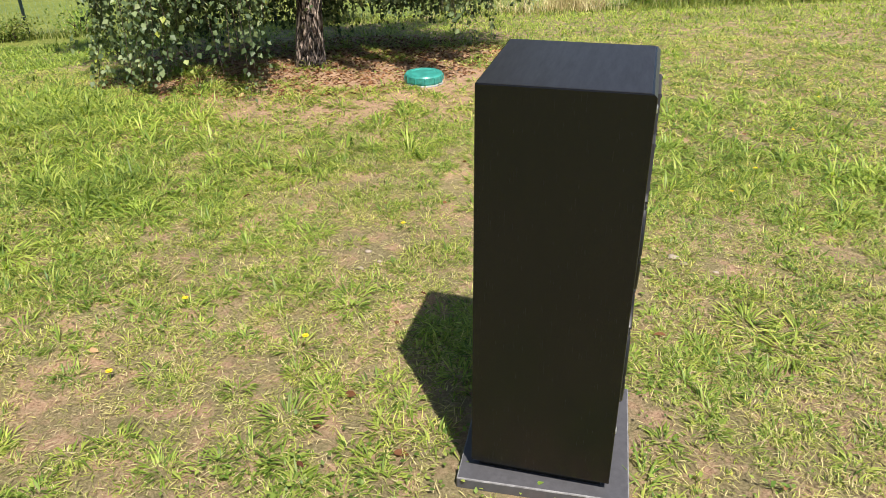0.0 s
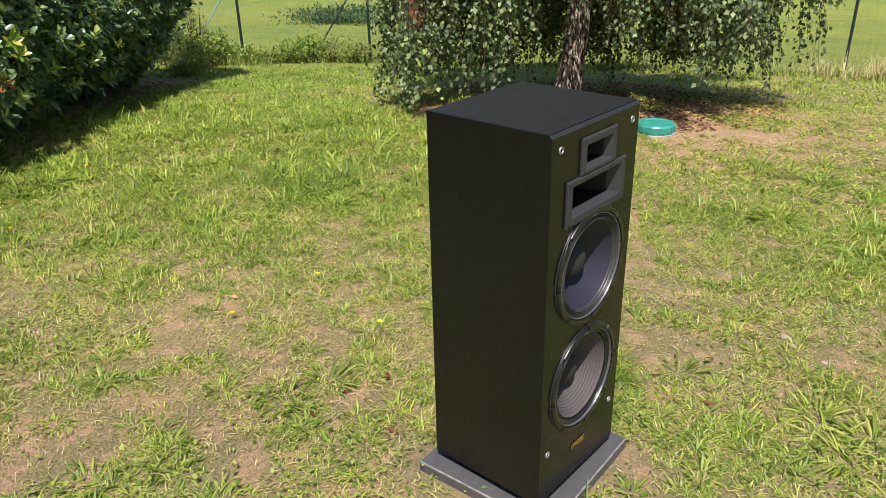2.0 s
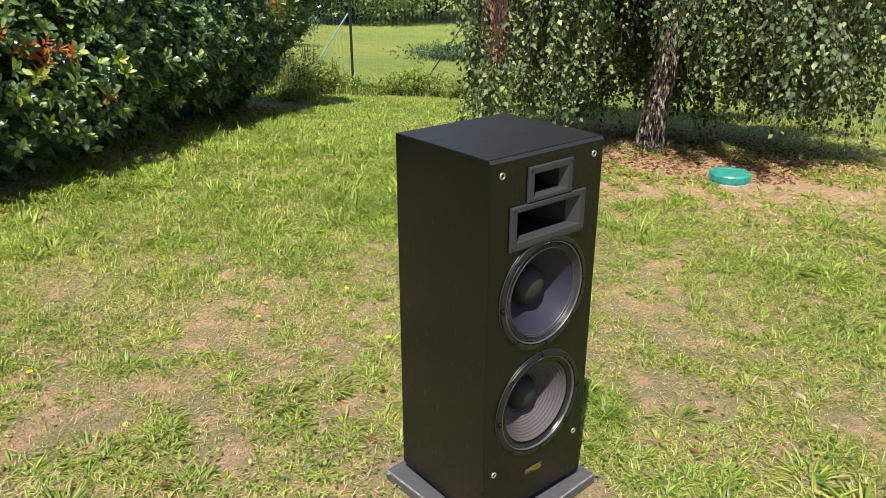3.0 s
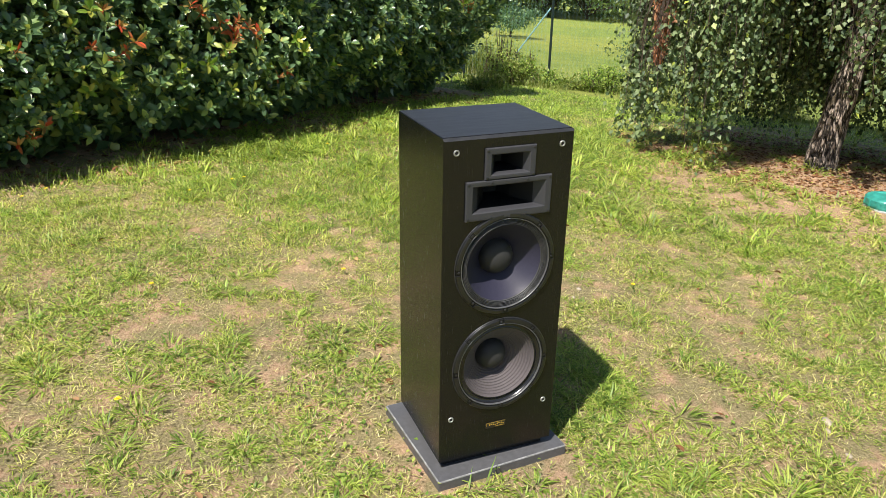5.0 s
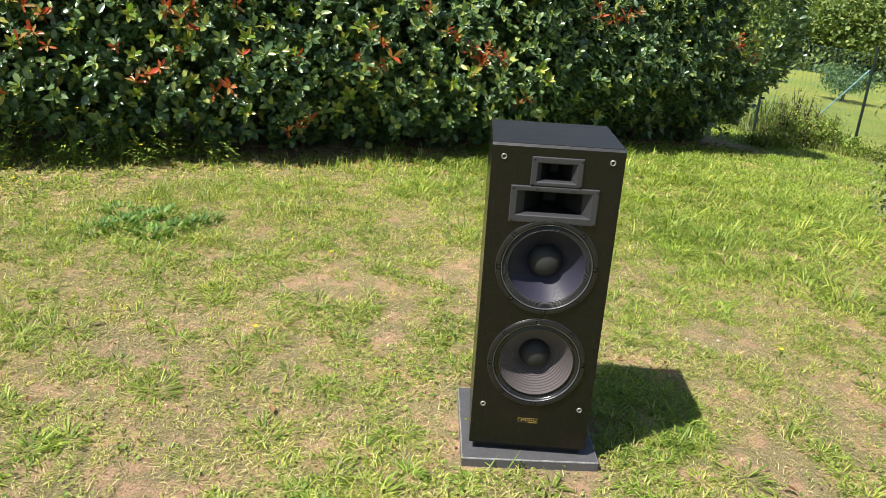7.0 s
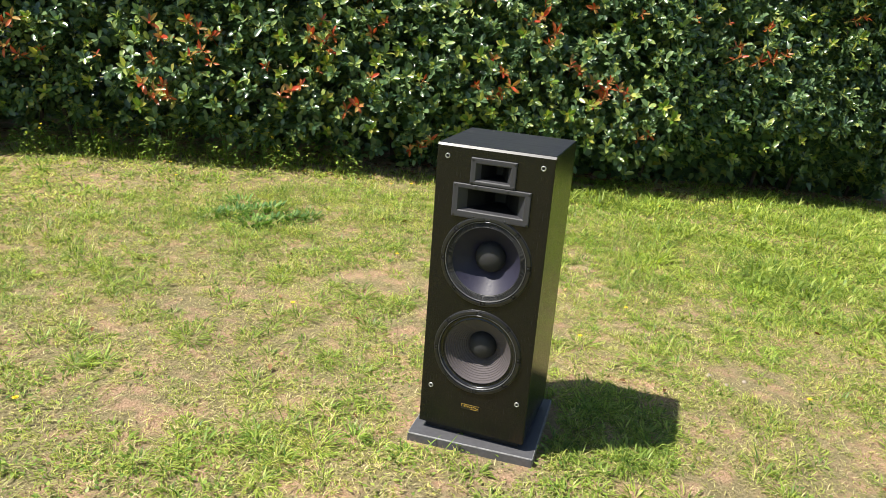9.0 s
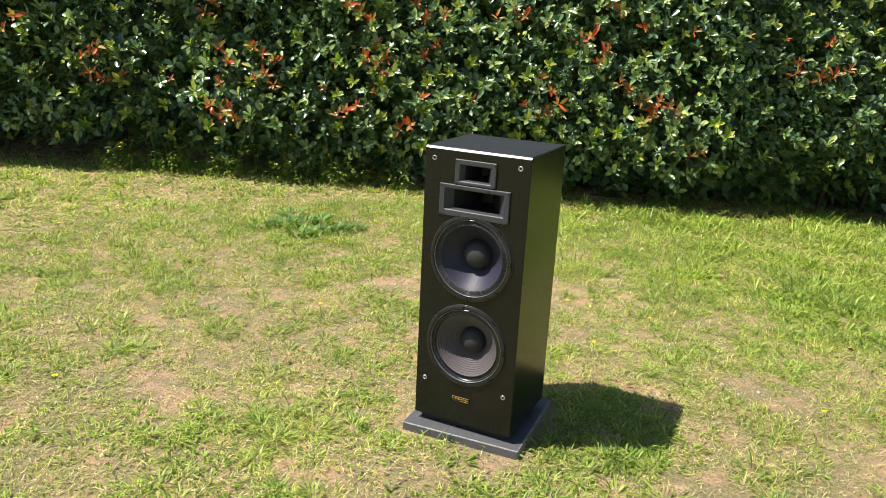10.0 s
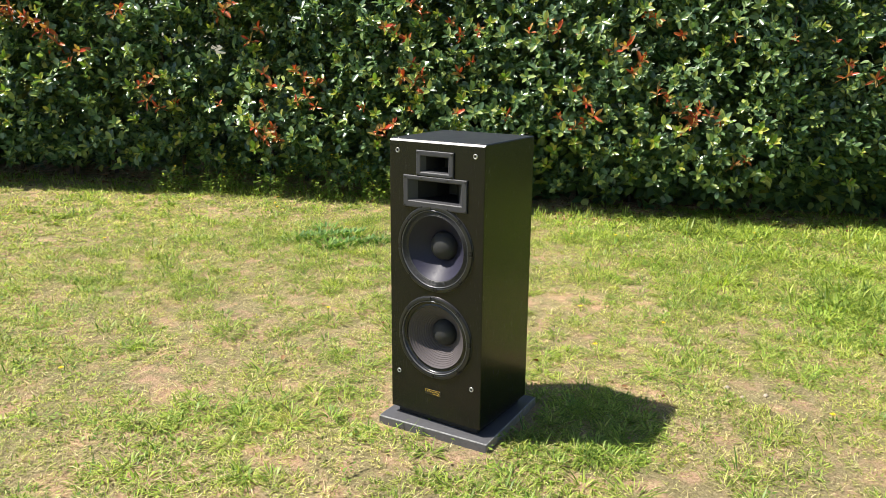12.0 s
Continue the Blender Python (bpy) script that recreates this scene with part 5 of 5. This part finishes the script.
for n, (x, y, w, h) in enumerate([(-10.4, 5.45, 0.45, 0.35), (-9.85, 5.85, 0.3, 0.28), (-11.2, 5.15, 0.5, 0.6), (-11.9, 4.95, 0.5, 0.5), (-8.9, 7.4, 0.5, 0.35), (-8.2, 7.9, 0.5, 0.4), (-7.0, 8.4, 0.6, 0.4), (-9.5, 6.4, 0.45, 0.42), (-9.2, 7.0, 0.45, 0.45), (-9.75, 6.7, 0.4, 0.35), (-10.1, 5.3, 0.35, 0.4), (-10.7, 5.6, 0.45, 0.3), (-9.6, 6.1, 0.3, 0.2), (-10.9, 5.75, 0.45, 0.5), (-11.3, 5.45, 0.5, 0.65), (-10.55, 5.9, 0.35, 0.3), (-8.75, 7.1, 0.4, 0.3), (-9.35, 6.75, 0.3, 0.5), (-8.95, 4.2, 0.3, 0.28), (-9.35, 4.55, 0.32, 0.45), (-9.75, 4.95, 0.35, 0.55), (-10.1, 5.35, 0.35, 0.5), (-8.5, 3.8, 0.28, 0.2)]):
    shrub(x, y, w, h, 700, 0.052, HERB if n % 2 else ROUGH, "low leafy bramble and weeds by the fence", 140 + n)
for n, (x, y, h) in enumerate([(-9.7, 4.75, 0.95), (-10.0, 5.05, 0.8), (-10.3, 5.35, 0.7), (-9.4, 4.5, 0.6), (-10.5, 5.75, 0.6), (-9.85, 4.6, 0.75)]):
    shrub(x, y, 0.15, h, 330, 0.045, ROUGH, "tall thin leafy weed in front of the wire fence", 180 + n, "tall_weed")
for n, (x, y, w, h) in enumerate([(-0.15, 10.75, 0.55, 0.42), (0.5, 10.95, 0.6, 0.4), (1.3, 11.2, 0.7, 0.4), (2.2, 11.45, 0.7, 0.4)]):
    shrub(x, y, w, h, 800, 0.08, LIME_LEAF, "low green bramble along the far fence", 150 + n)


# ---- meadow trees ----
def crown_tree(name, x, y, high, wide, count, leaf, mat, label, seed, fork=0.25, stem=0.09):
    r = np.random.default_rng(seed)
    root = thing(name, label, "tree", pose(x, y, float(gz(x, y))))
    part("trunk", tube([(0, 0, -0.2), (0.02, 0, high * fork * 0.5), (0.05, 0.03, high * fork), (0.05, 0.05, high * 0.6)], [stem, stem * 0.8, stem * 0.65, stem * 0.3], 9), TWIG, root)
    hubs = []
    for n in range(11):
        a, e = n * 2.4, r.uniform(0.25, 1.2)
        l = wide * 0.5 * r.uniform(0.55, 1.0)
        tip = (l * math.cos(a) * math.cos(e * 0.6), l * math.sin(a) * math.cos(e * 0.6), high * fork + (high * (1 - fork)) * r.uniform(0.02, 0.95) * (0.5 + 0.5 * math.sin(e)))
        part("limb", tube([(0.04, 0.02, high * fork * 0.85), (tip[0] * 0.45, tip[1] * 0.45, (high * fork + tip[2]) * 0.52), tip], [stem * 0.5, stem * 0.32, stem * 0.1], 6), TWIG, root)
        hubs.append(tip)
    which = r.integers(0, 11, count)
    p = np.array(hubs)[which] + r.normal(0, 1, (count, 3)) * np.array([wide * 0.13, wide * 0.13, high * 0.085])
    ahead = r.normal(0, 1, (count, 3)) + np.array([0, 0, -0.1])
    v, f = scatter(kite_shape(0.75), p, bases(ahead, r.normal(0, 0.5, (count, 3)) + np.array([0, 0, 1.0])), leaf * r.uniform(0.6, 1.3, count))
    raw("crown", v, f, mat, root)["kind"] = "stuff"
    return root


crown_tree("fruit_tree", -24.2, 12.3, 1.2, 1.7, 3000, 0.085, FRUIT_LEAF, "small round fruit tree standing in the meadow", 161, 0.34, 0.06)
# low shrub made flat and dark: the shadow on the meadow is put into it
shrub(-17.5, 14.5, 1.9, 0.40, 4500, 0.10, SHADOW_LEAF, "low bush flattened and darkened for the shadow on the meadow", 165, "shadow_bush")
rr = random.Random(9)
for n in range(24):
    a = radians(104 + n * 2.9)
    d = 64 + rr.uniform(-3, 4)
    seen = 130 < math.degrees(a) < 168
    crown_tree("far_tree", d * math.cos(a), d * math.sin(a), rr.uniform(7.5, 10.0), rr.uniform(8, 11), 6000 if seen else 600, 0.33 if seen else 0.9, FAR_LEAF, "leafy tree in the far hedgerow beyond the meadow", 170 + n, 0.04, 0.2)


# ---- loudspeaker ----
speaker = thing("loudspeaker", "tall black ash loudspeaker on a dark grey base board", "loudspeaker", pose(0, 0, 0))
W, D, Z0, Z1 = 0.2, 0.37, 0.066, 1.116


def open_box():
    """The cabinet, with a chamfered top edge and its other long edges rounded."""
    bm = box(-D, -0.0, -W, W, Z0, Z1)
    top = [e for e in bm.edges if all(abs(v.co.x) < 1e-4 and v.co.z > Z1 - 1e-4 for v in e.verts)]
    bmesh.ops.bevel(bm, geom=top, offset=0.0075, segments=1, profile=0.5, affect="EDGES")
    sides = [e for e in bm.edges if all(abs(v.co.x) < 1e-4 for v in e.verts) and abs(e.verts[0].co.z - e.verts[1].co.z) > 0.5]
    bmesh.ops.bevel(bm, geom=sides, offset=0.003, segments=2, profile=0.5, affect="EDGES")
    rest = [e for e in bm.edges if max(e.verts[0].co.x, e.verts[1].co.x) < -0.2 or (abs(e.verts[0].co.y - e.verts[1].co.y) < 1e-4 and abs(e.verts[0].co.z - e.verts[1].co.z) < 1e-4 and abs(e.verts[0].co.x - e.verts[1].co.x) > 0.2)]
    bmesh.ops.bevel(bm, geom=rest, offset=0.002, segments=2, profile=0.5, affect="EDGES")
    return bm


WOOFERS = [(0.0, 0.728), (0.0, 0.388)]
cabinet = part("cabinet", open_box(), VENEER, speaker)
# the drivers sit in round and square cut-outs
for y, z, r0 in ((0.0, WOOFERS[0][1], 0.145), (0.0, WOOFERS[1][1], 0.145)):
    cutter = part("cutter", lathe([(0.0, 0.05), (r0, 0.05), (r0, -0.15), (0.0, -0.15)], 64, y, z), VENEER)
    mod = cabinet.modifiers.new("cut", "BOOLEAN")
    mod.object, mod.operation, mod.solver = cutter, "DIFFERENCE", "EXACT"
for y0, y1, z0, z1 in ((-0.062, 0.062, 1.002, 1.066), (-0.116, 0.116, 0.895, 0.977)):
    cutter = part("cutter", box(-0.2, 0.05, y0, y1, z0, z1), VENEER)
    mod = cabinet.modifiers.new("cut", "BOOLEAN")
    mod.object, mod.operation, mod.solver = cutter, "DIFFERENCE", "EXACT"
graph = bpy.context.evaluated_depsgraph_get()
cut_mesh = bpy.data.meshes.new_from_object(cabinet.evaluated_get(graph))
cabinet.modifiers.clear()
cabinet.data = cut_mesh
cut_mesh.materials.append(GLINT_EDGE)
for poly in cut_mesh.polygons:
    poly.use_smooth = False
    poly.material_index = 1 if 0.08 < poly.normal.x < 0.97 and poly.normal.z > 0.2 and poly.center.z > Z1 - 0.012 else 0
for ob in [o for o in scene.objects if o.name.startswith("cutter")]:
    bpy.data.objects.remove(ob)
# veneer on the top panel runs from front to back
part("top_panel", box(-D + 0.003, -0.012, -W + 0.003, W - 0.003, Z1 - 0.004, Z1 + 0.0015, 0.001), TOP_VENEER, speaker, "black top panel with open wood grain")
part("plinth", box(-D + 0.02, -0.022, -W + 0.022, W - 0.022, 0.034, Z0 + 0.004), PLINTH_BLACK, speaker, "recessed black plinth")


def base_board():
    bm = box(-0.415, 0.045, -0.236, 0.236, 0.002, 0.037)
    bmesh.ops.bevel(bm, geom=[e for e in bm.edges if min(e.verts[0].co.z, e.verts[1].co.z) > 0.035 or abs(e.verts[0].co.z - e.verts[1].co.z) > 0.02], offset=0.004, segments=2, profile=0.5, affect="EDGES")
    # chipped corners and edges
    bmesh.ops.subdivide_edges(bm, edges=[e for e in bm.edges if e.calc_length() > 0.3], cuts=14)
    for v in bm.verts:
        k = noise.noise(v.co * 31)
        if k > 0.25 and v.co.z > 0.025:
            v.co += Vector((-0.185 - v.co.x, -v.co.y, -0.1)).normalized() * 0.0022 * k
    return bm


# dark inset block added where only a shadow gap shows under the board
foot = part("gap_block", box(-0.402, 0.032, -0.223, 0.223, -0.008, 0.004), PLINTH_BLACK, speaker, "dark block added for the shadow gap below the board")
board = part("base_board", base_board(), BASE_PAINT, speaker, "dark grey painted base board with worn edges")
board.data.materials.append(CHIPPED)
board.data.materials.append(BARE_BOARD)
# the board lies a little askew below the cabinet
for ob in (foot, board):
    ob.matrix_basis = pose(-0.185, 0, 0, 0, 0, 3.2) @ pose(0.185, 0, 0)
for poly in board.data.polygons:
    if 0.25 < poly.normal.z < 0.95:
        poly.material_index = 1
    elif poly.normal.y > 0.9:
        poly.material_index = 2


def horn_plate(y0, y1, z0, z1, oy, oz0, oz1, depth, throat, name, label):
    """A square horn: bevelled frame, flared mouth and a throat coloured dark for its shade."""
    bm = bmesh.new()
    outer = [(y0, z0), (y1, z0), (y1, z1), (y0, z1)]
    inner = [(-oy, oz0), (oy, oz0), (oy, oz1), (-oy, oz1)]
    cy, cz = (y0 + y1) / 2, (oz0 + oz1) / 2
    back = [(cy + a * throat[0], cz + b * throat[1]) for a, b in ((-1, -1), (1, -1), (1, 1), (-1, 1))]

    def shrink(loop, by):
        my, mz = sum(p[0] for p in loop) / 4, sum(p[1] for p in loop) / 4
        return [(p[0] - by * (1 if p[0] > my else -1), p[1] - by * (1 if p[1] > mz else -1)) for p in loop]

    loops = [(outer, 0.0005), (outer, 0.006), (shrink(outer, 0.002), 0.008), (shrink(outer, 0.007), 0.0082), (shrink(inner, -0.003), 0.0078), (inner, 0.005)]
    mids = [([tuple(np.add(np.multiply(i, 1 - k), np.multiply(b, k))) for i, b in zip(inner, back)], 0.005 - depth * g) for k, g in ((0.26, 0.19), (0.75, 0.65), (1.0, 1.0))]
    verts = [[bm.verts.new((x, p[0], p[1])) for p in loop] for loop, x in loops + mids[:1]]
    for a, b in zip(verts, verts[1:]):
        for k in range(4):
            bm.faces.new((a[k], a[(k + 1) % 4], b[(k + 1) % 4], b[k]))
    deep = bmesh.new()
    inside = [[deep.verts.new((x, p[0], p[1])) for p in loop] for loop, x in mids]
    for a, b in zip(inside, inside[1:]):
        for k in range(4):
            deep.faces.new((a[k], a[(k + 1) % 4], b[(k + 1) % 4], b[k]))
    deep.faces.new(inside[-1])
    horn = part(name, bm, HORN_PLASTIC, speaker, label)
    # shade in the throat is put into a darker colour than the horn's
    part("throat", deep, HORN_SHADE, horn, "horn throat with its shade put into the colour")
    return horn


tweeter = horn_plate(-0.078, 0.078, 0.9925, 1.082, 0.058, 1.006, 1.0625, 0.085, (0.012, 0.018), "tweeter_horn", "dark grey square tweeter horn")
midrange = horn_plate(-0.134, 0.134, 0.875, 0.9905, 0.112, 0.899, 0.974, 0.13, (0.020, 0.026), "midrange_horn", "wide dark grey midrange horn")


def screw(parent, y, z, x, r0=0.0042, mat=None):
    bm = lathe([(0.0, x + 0.0016), (r0 * 0.5, x + 0.0015), (r0, x + 0.0006), (r0, x - 0.001)], 10, y, z)
    part("screw", bm, mat or SCREW, parent)


for y in (-0.0715, 0.0715):
    for z in (0.999, 1.0755):
        screw(tweeter, y, z, 0.0085)
for y in (-0.127, 0.127):
    for z in (0.882, 0.9835):
        screw(midrange, y, z, 0.0085)
for y in (-0.055, 0.055):
    for z in (0.8815, 0.984):
        screw(midrange, y, z, 0.0085)


def rim_arc(y, z, a0, a1):
    """One raised stretch of a woofer's outer rim, from angle a0 to a1."""
    bm = bmesh.new()
    profile = ((0.1462, 0.0040), (0.1468, 0.0088), (0.1480, 0.0094), (0.1568, 0.0086), (0.1588, 0.0074), (0.1596, 0.0052), (0.1596, 0.0002))
    rows = []
    for k in range(15):
        a = a0 + (a1 - a0) * k / 14
        rows.append([bm.verts.new((x, y + r * math.cos(a), z + r * math.sin(a))) for r, x in profile])
    for p, q in zip(rows, rows[1:]):
        for i in range(len(profile) - 1):
            bm.faces.new((p[i], q[i], q[i + 1], p[i + 1]))
    bm.faces.new(rows[0])
    bm.faces.new(rows[-1][::-1])
    bmesh.ops.recalc_face_normals(bm, faces=bm.faces)
    return bm


def woofer(y, z, cone_mat, cone_profile, surround_profile, label, surround_mat):
    root = part("woofer", lathe([(0.1412, -0.004), (0.1420, 0.004), (0.1436, 0.0060), (0.1462, 0.0062), (0.1490, 0.0046), (0.1540, 0.0044), (0.1562, 0.0050), (0.1578, 0.0036), (0.1580, 0.0004)], 96, y, z), BASKET, speaker, label, smooth=True)
    part("gasket_ring", lathe([(0.1402, 0.001), (0.1406, 0.0060), (0.1417, 0.0074), (0.1430, 0.0070), (0.1437, 0.0055)], 96, y, z), RIM_METAL, root, "thin grey metal rim", smooth=True)
    # thin bead added, paler than the rim, to draw the highlight along its edge
    part("rim_highlight", lathe([(0.1590, 0.0012), (0.1600, 0.0022), (0.1612, 0.0016), (0.1616, 0.0002)], 96, y, z), RIM_GLINT, root, smooth=True)
    part("surround", lathe(surround_profile, 96, y, z), surround_mat, root, "black pleated rubber surround", smooth=True)
    part("cone", lathe(cone_profile, 96, y, z), cone_mat, root, smooth=True)
    part("basket_back", lathe([(0.1445, 0.0), (0.1445, -0.02), (0.10, -0.07), (0.05, -0.105), (0.0, -0.105)], 48, y, z), HOLE, root)
    # the raised outer rim is notched round each of the eight bolts
    for k in range(8):
        a = 45 * k + 92
        part("rim_segment", rim_arc(y, z, radians(a + 3.6), radians(a + 41.4)), RIM_BLACK, root)
        cy, cz = y + 0.1505 * math.cos(radians(a)), z + 0.1505 * math.sin(radians(a))
        screw(root, cy, cz, 0.0066, 0.0040, SCREW)
    return root


def pleats(r0, r1, waves, lift, x):
    """A surround of concentric folds between two radii."""
    out = []
    for k in range(waves * 8 + 1):
        s = k / (waves * 8)
        out.append((r0 + (r1 - r0) * s, x + lift * math.sin(2 * math.pi * waves * s) * (1 if 0 < s < 1 else 0)))
    return out


# upper woofer: smooth bluish cone, deep, with a double dust cap
upper = [(0.1212 - 0.0672 * k / 10, -0.006 - 0.062 * (k / 10) ** 0.88) for k in range(11)]
w1 = woofer(*WOOFERS[0], CONE_BLUE, upper, pleats(0.1406, 0.1213, 5, 0.0022, 0.001) + [(0.1208, -0.006)], "black woofer with smooth bluish-grey cone", PLEATED)
part("dust_cap", lathe([(0.055, -0.068), (0.054, -0.061)] + [(0.053 * math.cos(a), -0.061 + 0.036 * math.sin(a)) for a in np.linspace(0.1, math.pi / 2 - 0.001, 9)] + [(0.0, -0.025)], 48, *WOOFERS[0]), CAP_CLOTH, w1, "matt black domed dust cap", smooth=True)
# lower woofer: ribbed paper cone
lower = []
for k in range(97):
    s = k / 96
    lower.append((0.1215 - 0.0705 * s, -0.004 - 0.070 * s**0.9 + (0.0013 * math.sin(s * 2 * math.pi * 11) if s < 0.92 else 0)))
w2 = woofer(*WOOFERS[1], CONE_PAPER, lower, [(0.1406, 0.001), (0.1390, -0.003), (0.1355, -0.0065), (0.1310, -0.0075), (0.1260, -0.0062), (0.1228, -0.003), (0.1213, -0.0045)], "black woofer with ribbed grey paper cone", SURROUND)
part("dust_cap", lathe([(0.052, -0.074), (0.051, -0.068)] + [(0.050 * math.cos(a), -0.068 + 0.037 * math.sin(a)) for a in np.linspace(0.1, math.pi / 2 - 0.001, 9)] + [(0.0, -0.031)], 48, *WOOFERS[1]), CAP_CLOTH, w2, "matt black domed dust cap", smooth=True)
for y in (-0.1625, 0.1625):
    for z in (1.0755, 0.2205):
        socket = part("grille_socket", lathe([(0.0048, 0.0), (0.0052, 0.0028), (0.0066, 0.0036), (0.0086, 0.0026), (0.0092, 0.0004)], 28, y, z), NICKEL, speaker, "nickel grille socket", smooth=True)
        # flat disc instead of a bore, its inner shade put into the near-black colour
        part("hole_shade", lathe([(0.0, 0.0012), (0.0052, 0.0012)], 20, y, z), HOLE, socket)

badge = part("badge", box(0.0004, 0.0024, -0.041, 0.029, 0.1555, 0.1765, 0.0006), BADGE_BLACK, speaker, "small black badge with gold lettering shapes")
for y0, y1, z0, z1 in ((-0.040, 0.028, 0.1745, 0.1758), (-0.040, -0.0388, 0.1640, 0.1745), (-0.030, -0.0265, 0.1650, 0.1705), (-0.024, -0.0185, 0.1680, 0.1705), (-0.016, -0.0125, 0.1650, 0.1705), (-0.010, -0.0045, 0.1650, 0.1672),
                       (-0.002, 0.0015, 0.1650, 0.1705), (0.004, 0.0095, 0.1680, 0.1705), (0.012, 0.0155, 0.1650, 0.1705), (0.018, 0.0235, 0.1650, 0.1672), (-0.006, 0.024, 0.1590, 0.1606)):
    part("gold_bar", box(0.0022, 0.0029, y0, y1, z0, z1), GOLD, badge)
